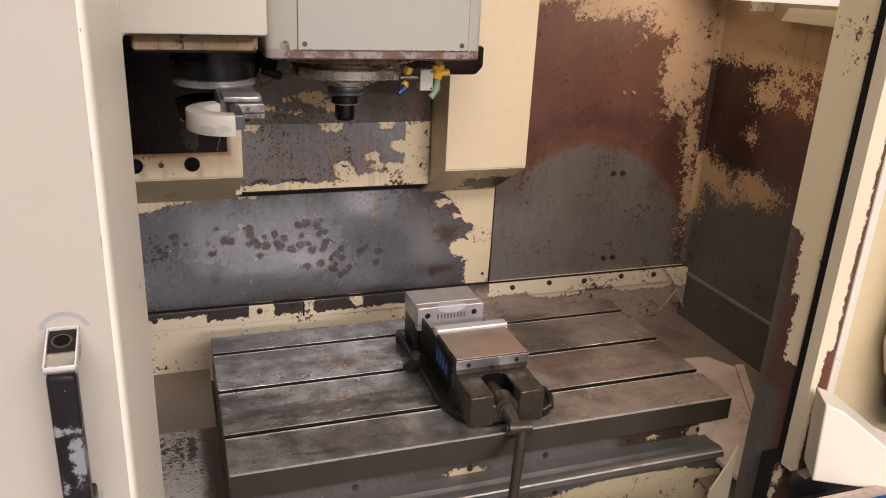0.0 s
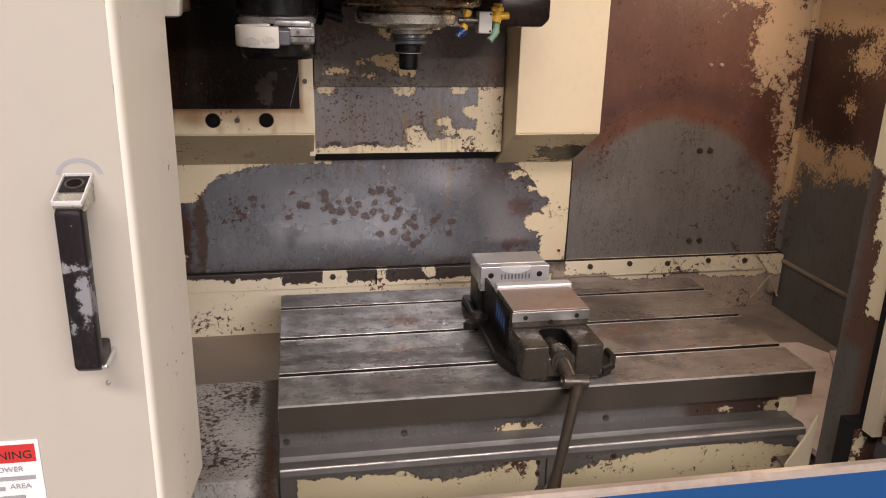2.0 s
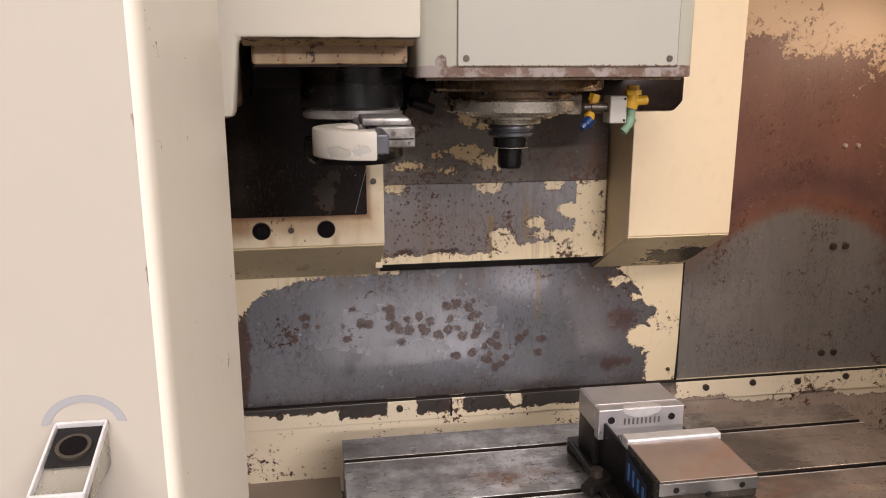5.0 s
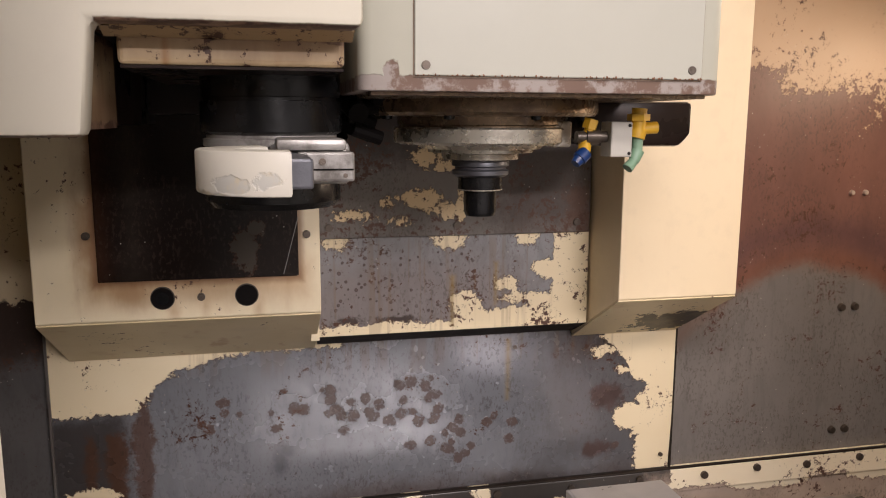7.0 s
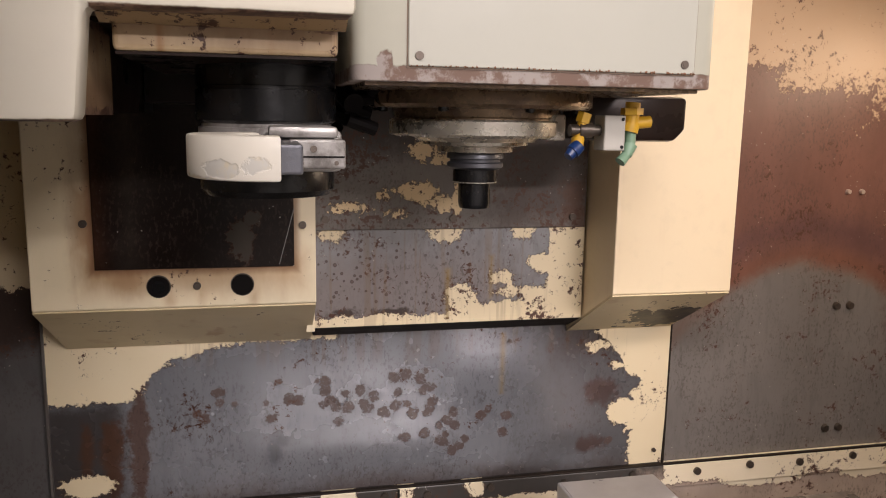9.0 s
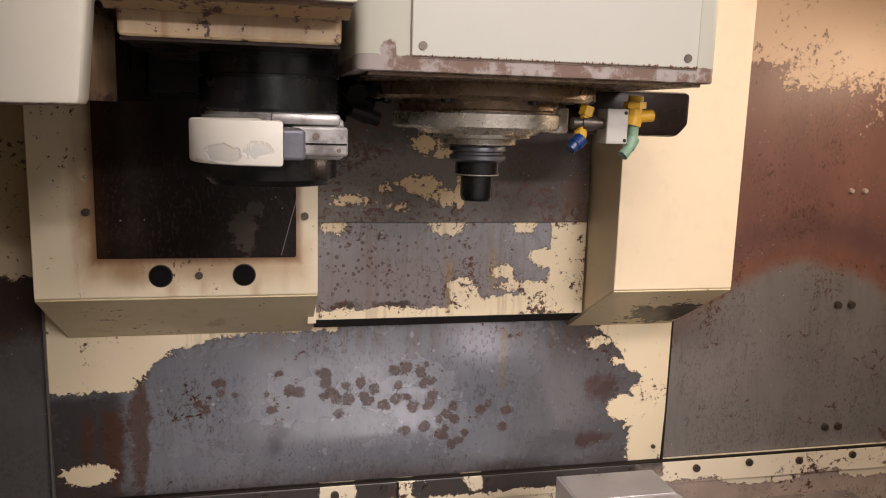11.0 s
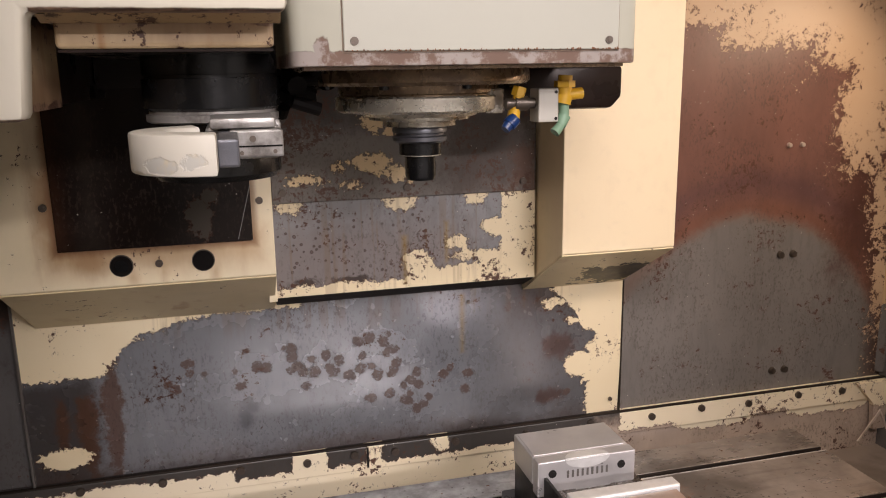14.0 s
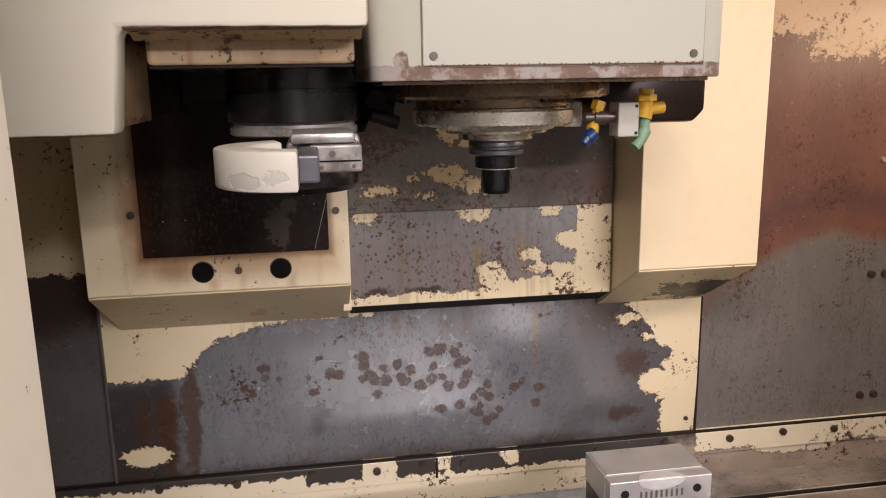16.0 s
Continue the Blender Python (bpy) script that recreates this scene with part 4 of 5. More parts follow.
part("bracket", prism(B(), [(0.02, 1.668), (0.42, 1.655), (0.44, 1.625), (0.02, 1.625)], "x", 1.345, 1.374), M_PAINT, lamp, "cream bracket under the tube")

# ---- machine table ----
TB = [(0.0, 0.107), (0.122, 0.266), (0.281, 0.426), (0.441, 0.516)]
table = thing("machine_table", (0.508, 0.25, 0.85), "worn steel machine table with three T-slots", "machine table")
for y0, y1 in TB:
    part("land", bx(B(), 0.0, 1.016, y0, y1, 0.872, 0.900, 0.0012), M_TABLE, table)
part("slab", bx(B(), 0.002, 1.014, 0.002, 0.514, 0.848, 0.8715, 0.001), M_TABLE, table)
for y0, y1 in ((0.107, 0.122), (0.266, 0.281), (0.426, 0.441)):
    # near-black floor and far wall put the slot's shade into the colour
    bm = bx(B(), 0.003, 1.013, y0 + 0.0005, y1 - 0.0005, 0.8712, 0.8755)
    bx(bm, 0.0005, 1.0155, y1 - 0.0016, y1 - 0.0003, 0.8755, 0.8990)
    part("slot_floor", bm, M_SLOT, table)
    part("slot_edge", bx(B(), 0.0015, 1.0145, y0 - 0.0016, y0 - 0.0001, 0.8985, 0.9008), M_TABLE_RIM, table, "pale strip drawn as the slot edge highlight")
# thin fascia that carries the front's shade in its colour
part("front_face", bx(B(), 0.0008, 1.0152, -0.0016, -0.0002, 0.849, 0.8975), M_TABLE_SIDE, table, "oily front face, darkened as shade")
# strip added as the lit line along the front edge
part("front_edge", bx(B(), 0.001, 1.015, -0.0018, 0.0012, 0.8976, 0.9006), M_TABLE_RIM, table, "pale strip drawn as the front edge highlight")
part("apron", bx(B(), 0.0, 0.99, 0.012, 0.50, 0.797, 0.8478, 0.001), M_APRON, table, "oily casting under the table")
for xx in (0.012, 0.219, 0.44, 0.60, 0.79, 0.955):
    hexbolt(table, (xx, 0.012, 0.824), (0, -1, 0), 0.006, 0.004)
for xx in (0.46, 0.62):
    hexbolt(table, (xx, 0.012, 0.805), (0, -1, 0), 0.004, 0.003, "screw")
part("end_block", bx(B(), 0.955, 0.992, 0.006, 0.06, 0.80, 0.846, 0.002), M_LEFTBLOCK, table)

# saddle way cover and pans
saddle = thing("way_cover", (0.5, -0.05, 0.55), "sheet steel way cover with bare grey and flaking cream paint", "way cover")
part("top", prism(B(), [(-0.040, 0.780), (-0.044, 0.790), (-0.040, 0.800), (-0.028, 0.805), (0.011, 0.797), (0.30, 0.797), (0.30, 0.79), (-0.03, 0.79)], "x", 0.0, 0.985), M_CASTING, saddle, smooth=True)
part("front", bx(B(), 0.0, 0.470, -0.040, -0.030, 0.45, 0.789), M_COVER, saddle)
part("front_panel", bx(B(), 0.473, 0.985, -0.040, -0.030, 0.45, 0.789), M_COVER, saddle)
# rod added as the highlight along the cover's nose
part("nose_edge", cyl(B(), (0.001, -0.0395, 0.7995), (0.984, -0.0395, 0.7995), 0.0022, seg=10), M_TABLE_RIM, saddle, "pale rod drawn as the nose highlight", smooth=True)
part("step", prism(B(), [(-0.022, 0.8035), (-0.018, 0.812), (0.0115, 0.812), (0.0115, 0.7985)], "x", 0.0, 0.97), M_CASTING, saddle)
for p in ((0.455, 0.775), (0.455, 0.752), (0.49, 0.77), (0.60, 0.775)):
    hexbolt(saddle, (p[0], -0.040, p[1]), (0, -1, 0), 0.0045, 0.003)
pan = thing("chip_pan", (0.4, 0.3, 0.5), "oily steel chip pan with rusty swarf stains", "chip pan")
part("left_plate", prism(B(), [(-0.03, 0.782), (0.375, 0.757), (0.375, 0.750), (-0.03, 0.775)], "x", -0.46, -0.003), M_PAN, pan, "rusty bare steel plate")
part("left_front", bx(B(), -0.46, -0.004, -0.032, -0.026, 0.5, 0.781), M_PAN, pan)
part("left_rear", prism(B(), [(0.375, 0.757), (0.675, 0.735), (0.675, 0.725), (0.375, 0.747)], "x", -0.46, -0.003), M_PANDARK, pan)
part("right_floor", bx(B(), 0.935, 1.373, -0.15, 0.675, 0.735, 0.742), M_PANDARK, pan)
part("right_tray", prism(B(), [(0.97, -0.12), (1.03, -0.14), (1.27, 0.27), (1.23, 0.345), (0.97, 0.36)], "z", 0.775, 0.787, 0.002), M_TRAY, pan, "pinkish swarf covered tray")
part("tray_ridge", prism(B(), [(1.03, -0.14), (1.05, -0.14), (1.285, 0.27), (1.262, 0.275)], "z", 0.786, 0.797, 0.003), M_TRAY, pan)

# ---- vise ----
vise = thing("machine_vise", (0.5, 0.22, 0.90), "grey cast iron machine vise with worn steel jaws", "vise")
part("base", prism(B(), [(0.425, 0.06), (0.445, 0.035), (0.475, 0.022), (0.585, 0.022), (0.612, 0.035), (0.628, 0.07), (0.628, 0.10), (0.595, 0.16), (0.595, 0.36), (0.61, 0.40), (0.60, 0.43), (0.41, 0.43), (0.40, 0.40), (0.412, 0.36), (0.412, 0.16), (0.41, 0.10)], "z", 0.9005, 0.917, 0.003), M_VISE_BASE, vise, "dark oily flanged base")
bm = B()
bx(bm, 0.430, 0.478, 0.004, 0.40, 0.9165, 0.981, 0.004, 3)
bx(bm, 0.529, 0.580, 0.004, 0.40, 0.9165, 0.981, 0.004, 3)
bx(bm, 0.474, 0.533, 0.10, 0.40, 0.9165, 0.979)
notch = [(0.503 + 0.0255 * math.cos(a), 0.070 + 0.016 * math.sin(a)) for a in (radians(d) for d in range(0, 181, 15))]
prism(bm, [(0.5295, 0.070), (0.5295, 0.1005), (0.4765, 0.1005), (0.4765, 0.070), *reversed(notch)], "z", 0.940, 0.9805)
bx(bm, 0.476, 0.534, 0.012, 0.10, 0.9165, 0.935, 0.003)
bx(bm, 0.470, 0.540, 0.010, 0.034, 0.9165, 0.955, 0.004, 3)
cyl(bm, (0.505, 0.006, 0.950), (0.505, 0.034, 0.950), 0.0215, 0.0225, 28)
part("bed", bm, M_VISE, vise, smooth=True)
# near-black sheet over the left flank of the bed and jaw
part("dark_side", bx(B(), 0.4275, 0.4325, 0.11, 0.385, 0.925, 1.005, 0.001), M_VISE_DARK, vise, "near-black sheet along the left side")
mj = part("moving_jaw", bx(B(), 0.430, 0.580, 0.088, 0.205, 0.981, 1.014, 0.0025), M_VISE, vise)
part("jaw_top", bx(B(), 0.4315, 0.5785, 0.0895, 0.2035, 1.0142, 1.0158, 0.0006), M_JAW_TOP, mj, "rust tinted ground jaw top")
part("face_plate", bx(B(), 0.4295, 0.5805, 0.0862, 0.0880, 0.994, 1.013, 0.0006), M_JAW, mj)
for xx, zz in ((0.455, 1.002), (0.555, 1.002), (0.505, 0.992)):
    hexbolt(mj, (xx, 0.0862, zz), (0, -1, 0), 0.0048, 0.0006, "bolt", M_BLACK)
part("jaw_plate", bx(B(), 0.430, 0.586, 0.2055, 0.228, 0.975, 1.021, 0.0025), M_BRIGHT, mj, "bright machined soft jaw")
fj = part("fixed_jaw", bx(B(), 0.418, 0.566, 0.318, 0.395, 0.917, 1.027, 0.004, 3), M_VISE_BASE, vise, smooth=True)
part("upper_block", bx(B(), 0.4172, 0.5668, 0.3178, 0.3958, 0.985, 1.0276, 0.002), M_JAW_PALE, fj, "bright machined upper block")
part("jaw_plate", bx(B(), 0.418, 0.568, 0.298, 0.3175, 0.975, 1.028, 0.0015), M_JAW_PALE, fj, "bright machined soft jaw")
part("jaw_top", bx(B(), 0.421, 0.563, 0.321, 0.392, 1.0272, 1.0285, 0.0006), M_JAW_PALE, fj)
half = [(0.493 + 0.034 * math.cos(a), 1.0275 + 0.015 * math.sin(a)) for a in (radians(d) for d in range(180, 361, 12))]
part("bored_notch", prism(B(), half, "y", 0.2965, 0.3005), M_BRIGHT, fj, "bright scooped pocket in the soft jaw", smooth=True)
half = [(0.493 + 0.033 * math.cos(a), 0.2985 + 0.019 * math.sin(a)) for a in (radians(d) for d in range(0, 181, 12))]
part("bored_notch", prism(B(), half, "z", 1.0278, 1.0292), M_BRIGHT, fj, smooth=True)
bm = B()
for k in range(9):
    bx(bm, 0.462 + 0.0075 * k, 0.465 + 0.0075 * k, 0.2972, 0.2985, 1.000, 1.011)
part("bored_marks", bm, M_CASTING, fj)
for xx in (0.440, 0.546):
    hexbolt(fj, (xx, 0.298, 1.009), (0, -1, 0), 0.0065, 0.0008, "bolt", M_BLACK)
bm = B()
cyl(bm, (0.505, 0.10, 0.948), (0.505, 0.012, 0.948), 0.014, seg=24)
cyl(bm, (0.505, 0.03, 0.948), (0.505, 0.002, 0.948), 0.018, 0.016, seg=28)
part("screw", bm, M_VISE, vise, smooth=True)
bm = bx(B(), 0.4785, 0.5315, 0.0975, 0.0995, 0.936, 0.9795)
bx(bm, 0.4782, 0.4794, 0.032, 0.071, 0.936, 0.978)
bx(bm, 0.5276, 0.5288, 0.032, 0.071, 0.936, 0.978)
prism(bm, [(0.503 + r * math.cos(a), 0.070 + (r - 0.0095) * math.sin(a)) for r, turns in ((0.0252, range(0, 181, 15)), (0.0238, range(180, -1, -15))) for a in (radians(d) for d in turns)], "z", 0.936, 0.9785)
bx(bm, 0.4796, 0.5274, 0.036, 0.080, 0.9352, 0.9366)
# black lining sheets painted as the shade of the screw opening
part("screw_cavity", bm, M_HOLE, vise)
bm = B()
cyl(bm, (0.505, 0.012, 0.948), (0.512, -0.022, 0.928), 0.015, 0.012, seg=20)
cyl(bm, (0.496, -0.022, 0.925), (0.541, -0.024, 0.922), 0.0135, 0.0135, seg=20)
cyl(bm, (0.492, -0.022, 0.925), (0.545, -0.024, 0.922), 0.006, 0.006, seg=14)
handle = part("handle_socket", bm, M_BAR, vise, smooth=True)
bm = B()
cyl(bm, (0.525, -0.026, 0.918), (0.446, -0.165, 0.842), 0.0100, 0.0088, seg=18)
cyl(bm, (0.446, -0.165, 0.842), (0.426, -0.20, 0.822), 0.0088, 0.013, seg=18)
part("handle_bar", bm, M_BAR, handle, smooth=True)
rim = [(0.425, 0.06), (0.445, 0.035), (0.475, 0.020), (0.585, 0.020), (0.612, 0.035), (0.628, 0.07), (0.628, 0.10)]
bm = B()
for side in ([(0.408, 0.40), (0.408, 0.17), (0.407, 0.11), *rim[:4]], rim[3:]):
    for a, b in zip(side, side[1:]):
        cyl(bm, (*a, 0.918), (*b, 0.918), 0.0065, seg=10)
part("base_rim", bm, M_VISE_BASE, vise, "rounded dark rim of the base", smooth=True)
part("clamp", prism(B(), [(0.37, 0.24), (0.385, 0.225), (0.43, 0.255), (0.43, 0.285), (0.40, 0.27)], "z", 0.917, 0.932, 0.003), M_VISE_BASE, vise)
hexbolt(vise, (0.405, 0.262, 0.932), (0, 0, 1), 0.011, 0.012, "clamp_nut", M_BAR)
part("side_badge", prism(B(), [(0.12, 0.955), (0.20, 0.955), (0.20, 1.005), (0.12, 0.99)], "x", 0.4262, 0.4274), M_NAVY, vise, "dark badge with blue marks")
for k in range(4):
    part("badge_bar", bx(B(), 0.4256, 0.4264, 0.128 + 0.018 * k, 0.135 + 0.018 * k, 0.964, 0.983 + 0.003 * k), M_BADGEBLUE, vise)

# ---- sliding door on the left ----
door = tagged(new("door_1"), "cream sheet steel sliding door, open, with louvre slots and a black pull handle", "door", kind="structure")
SL = [(1.174 + 0.0487 * k) for k in range(20)]
PY = -0.440
bm = B()
bx(bm, -0.317, -0.1145, PY, PY + 0.004, 0.985, 2.25)
bx(bm, -1.10, -0.66, PY, PY + 0.004, 0.985, 2.25)
bx(bm, -0.66, -0.317, PY, PY + 0.004, 0.985, SL[0])
for k, z0 in enumerate(SL):
    z1 = SL[k + 1] if k + 1 < len(SL) else 2.25
    bx(bm, -0.66, -0.317, PY, PY + 0.004, z0 + 0.037, z1)
bmesh.ops.remove_doubles(bm, verts=bm.verts, dist=0.0001)
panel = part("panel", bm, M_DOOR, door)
for z0 in SL:
    bm = B()
    for zc in (z0, z0 + 0.037):
        s = 1 if zc == z0 else -1
        prism(bm, [(-0.317, zc), (-0.317, zc + 0.011 * s), (-0.320, zc + 0.0045 * s), (-0.327, zc)], "y", PY, PY + 0.004)
    part("slot_corner", bm, M_DOOR, door)
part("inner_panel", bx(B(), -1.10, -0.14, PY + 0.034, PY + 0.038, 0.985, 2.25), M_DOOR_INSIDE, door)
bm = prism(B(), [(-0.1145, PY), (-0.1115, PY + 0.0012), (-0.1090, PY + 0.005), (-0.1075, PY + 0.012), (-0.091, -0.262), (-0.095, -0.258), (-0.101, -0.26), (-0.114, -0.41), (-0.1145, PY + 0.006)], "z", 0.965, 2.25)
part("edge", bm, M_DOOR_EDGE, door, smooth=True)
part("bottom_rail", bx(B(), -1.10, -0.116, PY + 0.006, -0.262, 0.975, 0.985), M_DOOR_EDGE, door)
grip = part("handle", prism(B(), [(PY - 0.002, 1.224), (-0.482, 1.222), (-0.492, 1.230), (-0.492, 1.381), (-0.489, 1.3855), (-0.470, 1.384), (-0.472, 1.242), (PY - 0.002, 1.240)], "x", -0.1655, -0.1425, 0.003), M_GRIP, door, "black pull handle with worn paint", smooth=True)
part("chrome_end", prism(B(), [(PY - 0.0005, 1.380), (-0.482, 1.380), (-0.4885, 1.3862), (-0.489, 1.389), (PY - 0.0005, 1.404)], "x", -0.1668, -0.1412, 0.002), M_DRAWBAR, grip, smooth=True)
bm = B()
for a, b, c, d in ((-0.0132, -0.0116, -0.0255, 0.0255), (0.0116, 0.0132, -0.0255, 0.0255), (-0.0132, 0.0132, -0.0255, -0.0238), (-0.0132, 0.0132, 0.0238, 0.0255)):
    bx(bm, a, b, c, d, -0.002, 0.003, 0.0006)
slope = Matrix.Translation((-0.154, -0.4645, 1.3972)) @ Matrix.Rotation(math.atan2(0.015, 0.0485), 4, "X")
bmesh.ops.transform(bm, matrix=slope, verts=bm.verts)
part("chrome_rim", bm, M_RIM, grip, "bright chrome rim", smooth=True)
bm = bx(B(), -0.0110, 0.0110, -0.004, 0.0228, -0.001, 0.0008)
bmesh.ops.transform(bm, matrix=slope, verts=bm.verts)
part("recess", bm, M_BLACK, grip)
bm = cyl(B(), (0, 0.008, 0.0), (0, 0.008, 0.0022), 0.0090, 0.0086, 24)
bmesh.ops.transform(bm, matrix=slope, verts=bm.verts)
part("handle_bolt", bm, M_BAR, grip, smooth=True)
bm = cyl(B(), (0, 0.008, 0.0018), (0, 0.008, 0.0026), 0.0068, 0.0066, 24)
bmesh.ops.transform(bm, matrix=slope, verts=bm.verts)
part("bolt_socket", bm, M_HOLE, grip, smooth=True)
part("foot", bx(B(), -0.1645, -0.1375, -0.484, PY - 0.0005, 1.2235, 1.2290, 0.002), M_CHROME, grip)
arc = [(-0.153 + r * math.cos(a), 1.402 + 0.9 * r * math.sin(a)) for r, span in ((0.0215, range(10, 171, 10)), (0.0172, range(165, 10, -10))) for a in (radians(d) for d in span)]
part("rubbed_patch", prism(B(), arc, "y", PY - 0.0005, PY + 0.001), M_DOOR_WORN, door, "rubbed grey patch over the handle")
for p in ((-0.279, 1.297), (-0.150, 1.188)):
    hexbolt(door, (p[0], PY, p[1]), (0, -1, 0), 0.003, 0.001, "screw", M_DRAWBAR)


def text(name, words, size, at, material, parent):
    cu = bpy.data.curves.new(name, "FONT")
    cu.body, cu.size, cu.extrude = words, size, 0.0002
    cu.materials.append(material)
    ob = new(name, cu)
    ob.matrix_world = pose(*at, 90, 0, 0)
    ob.parent = parent
    ob.matrix_parent_inverse = Matrix.Translation(-parent.location)
    return ob


# warning label
sign = thing("warning_label", (-0.27, PY, 1.03), "white warning label with a red band on the cream door", "label")
part("backing", bx(B(), -0.335, -0.205, PY - 0.0015, PY - 0.0002, 1.050, 1.126, 0.0003), M_WHITE, sign)
part("red_band", bx(B(), -0.290, -0.209, PY - 0.0025, PY - 0.0016, 1.101, 1.1215), M_RED, sign)
text("lettering", "WARNING", 0.0132, (-0.276, PY - 0.0028, 1.1055), M_INK, sign)
part("pictogram", prism(B(), [(-0.328, 1.060), (-0.300, 1.060), (-0.304, 1.088), (-0.296, 1.10), (-0.312, 1.094), (-0.325, 1.112), (-0.33, 1.085)], "y", PY - 0.0025, PY - 0.0016), M_INK, sign)
part("warning_triangle", prism(B(), [(-0.289, 1.105), (-0.278, 1.105), (-0.2835, 1.1165)], "y", PY - 0.0029, PY - 0.0026), M_INK, sign)
text("lettering", "POWER", 0.0085, (-0.252, PY - 0.0028, 1.0905), M_INKGREY, sign)
text("lettering", "AREA", 0.0085, (-0.238, PY - 0.0028, 1.0700), M_INKGREY, sign)
for z, a, b in ((1.082, -0.288, -0.212), (1.0705, -0.288, -0.243), (1.059, -0.288, -0.225), (1.092, -0.288, -0.256)):
    part("text_bar", bx(B(), a, b, PY - 0.0025, PY - 0.0016, z - 0.0022, z + 0.0022), M_INKGREY, sign)
sign.location = Vector(sign.location) + Vector((-0.020, 0.0, 0.003))

# ---- blue front panel ----
front = thing("front_panel", (0.5, -0.38, 0.0), "blue painted front panel with a bare rusty top lip", "front panel")
part("panel", bx(B(), -1.1, 1.6, -0.400, -0.390, 0.30, 0.962, 0.002), M_BLUE, front)
part("lip", prism(B(), [(-0.402, 0.9625), (-0.402, 0.968), (-0.397, 0.972), (-0.388, 0.9715), (-0.388, 0.9625)], "x", -1.1, 1.06), M_LIP, front, "bare steel lip with rust")
part("inner_sheet", bx(B(), -1.1, 1.06, -0.3895, -0.3865, 0.45, 0.962), M_CASTING, front)
part("emblem", prism(B(), [(0.745, 0.83), (0.765, 0.83), (0.792, 0.890), (0.778, 0.899)], "y", -0.4015, -0.4003), M_WHITE, front, "white slanted emblem stroke")
part("emblem", prism(B(), [(0.795, 0.83), (0.90, 0.83), (0.905, 0.893), (0.822, 0.896), (0.812, 0.882)], "y", -0.4015, -0.4003), M_WHITE, front, "white emblem block")

# ---- right jamb and frame ----
jamb = thing("door_jamb", (0.95, -0.2, 0.6), "grey steel door jamb with brown stains and flaking cream edge", "door jamb")
part("inner_face", prism(B(), [(0.930, -0.148), (0.937, -0.224), (0.946, -0.224), (0.938, -0.140)], "z", 0.60, 2.3), M_JAMB, jamb)
part("return", bx(B(), 0.939, 1.374, -0.148, -0.141, 0.60, 2.3), M_JAMB, jamb)
# black strips added to draw the dark of the slot next to the jamb
part("dark_gap", bx(B(), 0.931, 0.957, -0.246, -0.2245, 0.926, 2.3), M_BLACK, jamb, "black strip standing for the dark gap")
part("gap_foot", prism(B(), [(0.897, 0.80), (0.912, 0.80), (0.912, 0.924), (0.957, 0.924), (0.957, 0.940), (0.897, 0.940)], "y", -0.243, -0.2245), M_BLACK, jamb)
part("foot_plate", bx(B(), 0.9125, 0.958, -0.2425, -0.2245, 0.80, 0.9235), M_FOOTPLATE, jamb, "brown bare plate with cream flakes")
part("peeled_strip", bx(B(), 0.922, 0.958, -0.270, -0.2465, 0.925, 2.3), M_FRAMESTRIP, jamb, "strip with brown bare edge and cream paint")
part("white_strip", prism(B(), [(0.959, -0.273), (0.985, -0.264), (0.985, -0.24), (0.959, -0.25)], "z", 0.90, 2.3, 0.003), M_DOOR_EDGE, jamb)
part("outer_panel", bx(B(), 0.985, 1.6, -0.250, -0.24, 0.90, 2.3), M_SLOPE, jamb, "cream outer panel with its shade in the olive colour")
part("gusset", prism(B(), [(0.87, 0.60), (0.93, 0.60), (0.93, 0.885), (0.918, 0.85), (0.885, 0.79)], "y", -0.135, -0.13), M_PAINT, jamb)
box = thing("pendant_box", (1.1, -0.33, 0.96), "white angular control housing with a black rubber foot", "control box")
part("housing", prism(B(), [(1.055, 1.16), (1.075, 1.10), (1.12, 1.05), (1.4, 1.05), (1.4, 2.0), (1.11, 2.0)], "y", -0.36, -0.27, 0.004), M_DOOR, box)
part("rubber_foot", prism(B(), [(1.07, 1.10), (1.12, 1.05), (1.4, 1.05), (1.4, 1.01), (1.13, 1.01), (1.08, 1.04)], "y", -0.35, -0.28, 0.006), M_BLACK, box)
bm = prism(B(), [(0.893, 0.963), (1.06, 0.963), (1.06, 1.015), (0.985, 1.045), (0.915, 1.095), (0.885, 1.105)], "y", 0.0, 0.06, 0.003)
bmesh.ops.transform(bm, matrix=Matrix.Translation((0.895, -0.343, 0)) @ Matrix.Rotation(radians(-29), 4, "Z") @ Matrix.Translation((-0.895, 0, 0)), verts=bm.verts)
part("base", bm, M_DOOR_EDGE, box, "white sloped base")

# ---- swarf ----
rng = random.Random(5)


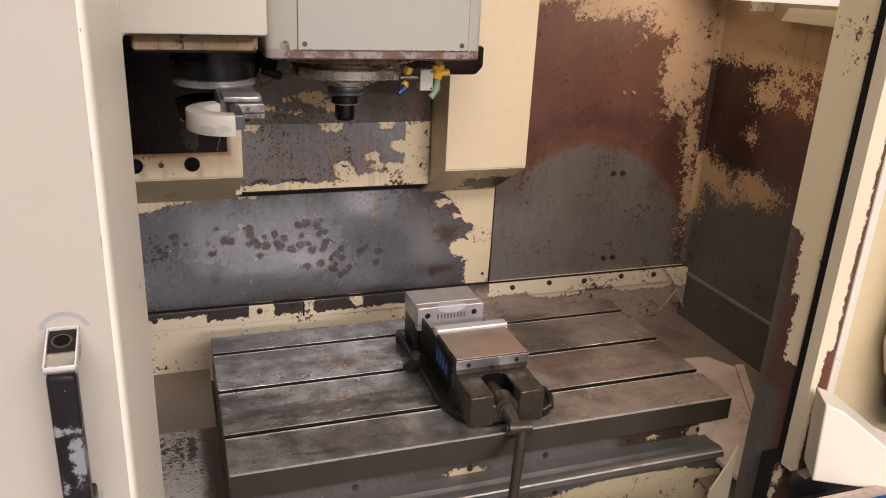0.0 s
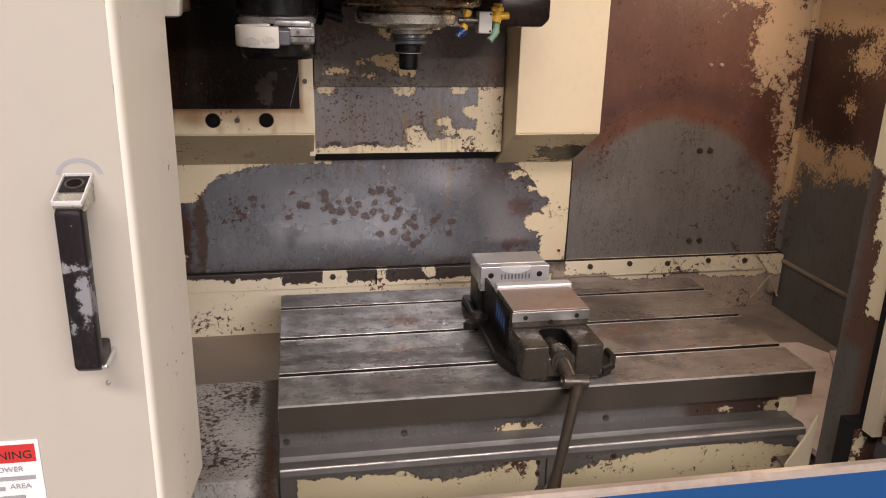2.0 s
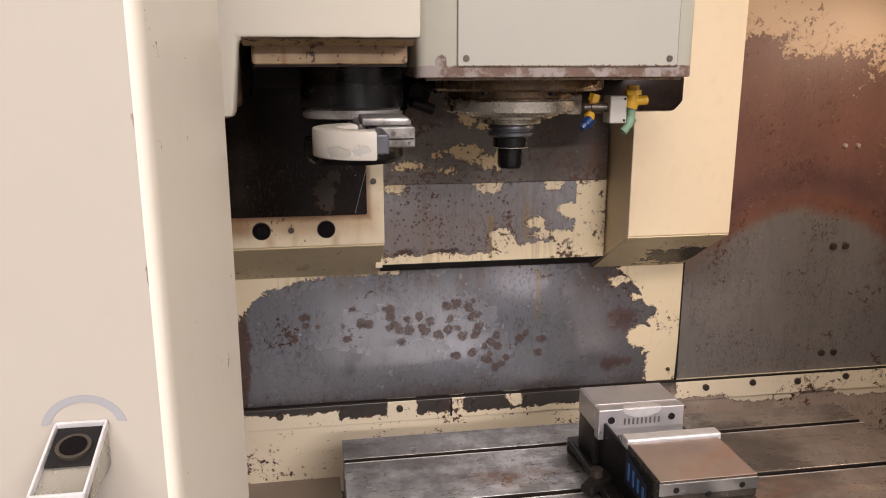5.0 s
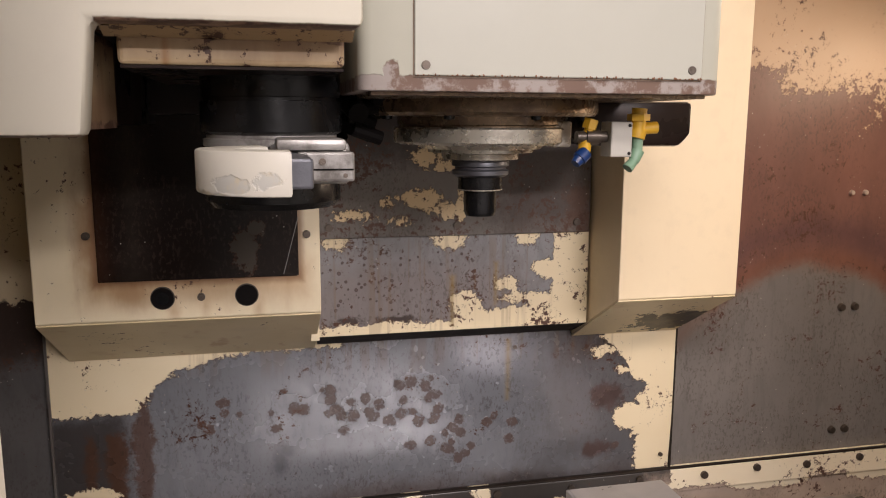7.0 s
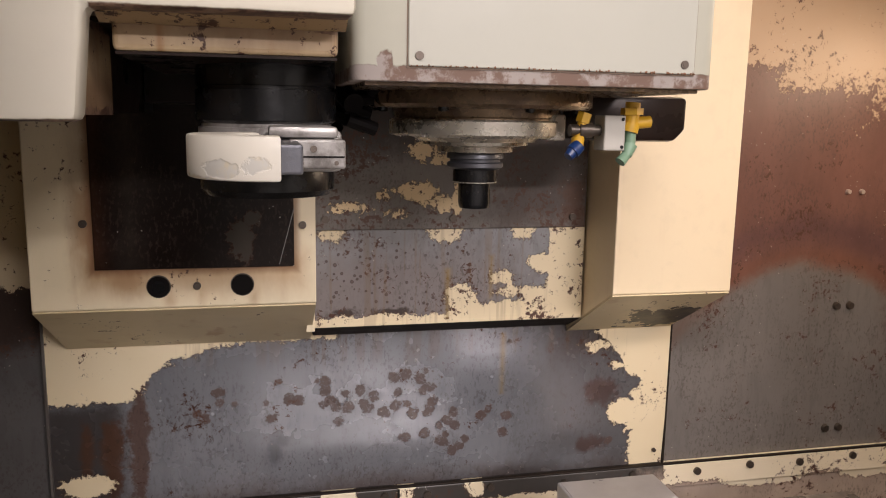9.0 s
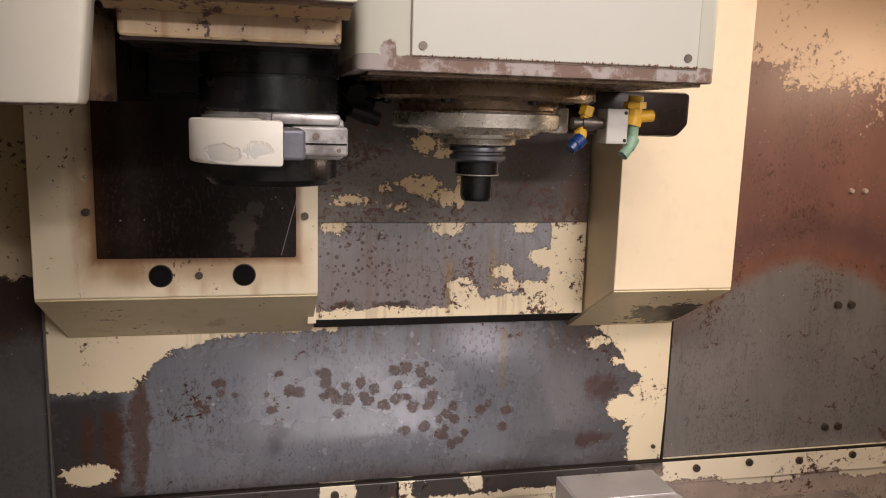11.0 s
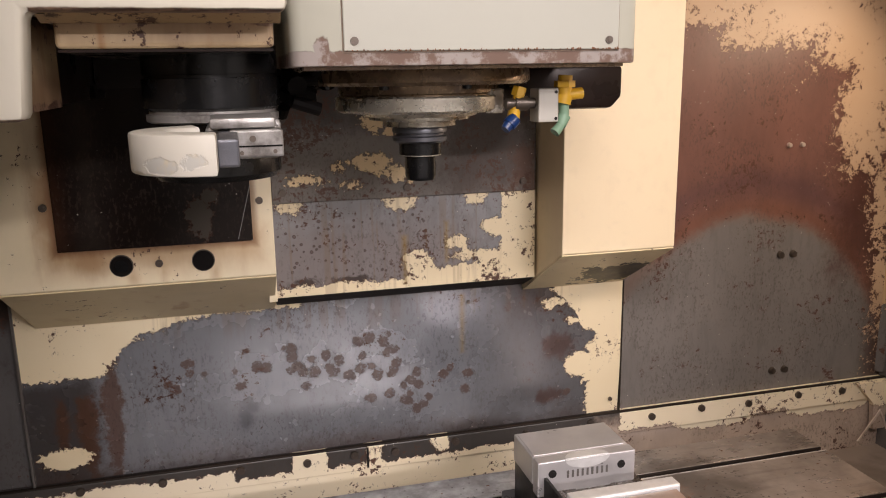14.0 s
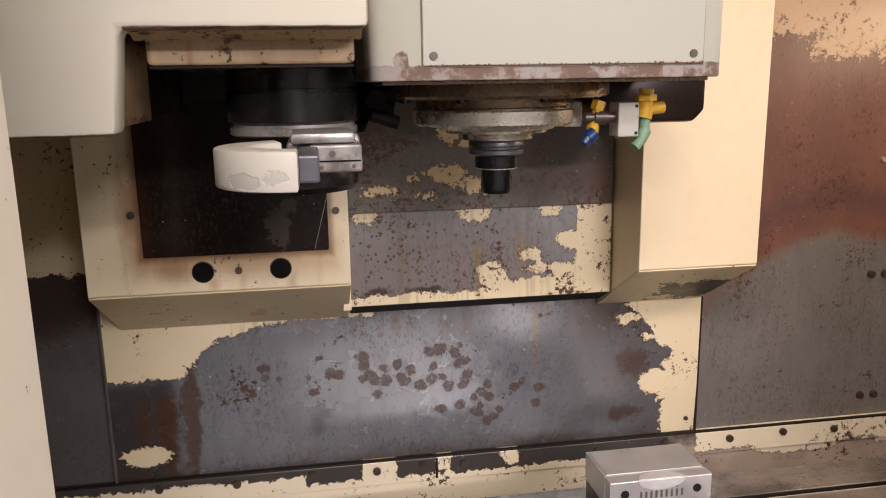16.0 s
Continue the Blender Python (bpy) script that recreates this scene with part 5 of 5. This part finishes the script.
def scatter(name, label, count, place, lo, hi, material):
    bm = B()
    for _ in range(count):
        x, y, z, up = place()
        size = rng.uniform(lo, hi)
        a, bend = rng.uniform(0, 6.28), rng.uniform(0.2, 0.9)
        d, n = Vector((math.cos(a), math.sin(a), 0)), Vector((-math.sin(a), math.cos(a), 0))
        c = Vector((x, y, z + 0.0004))
        pts = [c - d * size, c + n * size * bend + Vector((0, 0, size * 0.35 * up)), c + d * size, c + n * size * bend * 0.4 + Vector((0, 0, size * 0.1))]
        vs = [bm.verts.new(p) for p in pts] + [bm.verts.new(p + Vector((0, 0, 0.0005))) for p in pts]
        for f in ((0, 1, 2, 3), (7, 6, 5, 4), (0, 4, 5, 1), (1, 5, 6, 2), (2, 6, 7, 3), (3, 7, 4, 0)):
            bm.faces.new([vs[k] for k in f])
    bmesh.ops.recalc_face_normals(bm, faces=bm.faces)
    return tagged(part(name, bm, material), label, "swarf", kind="stuff")


def on_table():
    while True:
        x, y = (rng.gauss(0.22, 0.12), rng.gauss(0.22, 0.13)) if rng.random() < 0.75 else (rng.uniform(0, 1.01), rng.uniform(0, 0.51))
        if 0.004 < x < 1.01 and 0.004 < y < 0.51 and not (0.39 < x < 0.64 and 0.01 < y < 0.44) and any(a + 0.004 < y < b - 0.004 for a, b in TB):
            return x, y, 0.9006, 1


scatter("swarf", "bright metal chips scattered on the worn table", 170, on_table, 0.0008, 0.0028, M_CHIP)
scatter("rusty_swarf", "rust brown chips scattered on the worn table", 320, on_table, 0.0008, 0.0042, M_RUSTCHIP)
scatter("flange_swarf", "metal chips lying along the flange", 260, lambda: (rng.uniform(-0.3, 1.36), rng.uniform(0.669, 0.675), 0.9012, 1), 0.001, 0.004, M_CHIP)
scatter("pan_swarf", "chips lying in the chip pan", 160, lambda: (lambda x, y: (x, y, 0.782 - 0.0625 * (y + 0.03), 1))(rng.uniform(-0.17, -0.01), rng.uniform(-0.02, 0.37)), 0.001, 0.0035, M_RUSTCHIP)
scatter("tray_swarf", "pale chips lying on the side tray", 160, lambda: (lambda k: (1.0 + 0.24 * k + rng.uniform(-0.01, 0.03), -0.10 + 0.36 * k, 0.7875, 1))(rng.random()), 0.001, 0.004, M_CHIP)
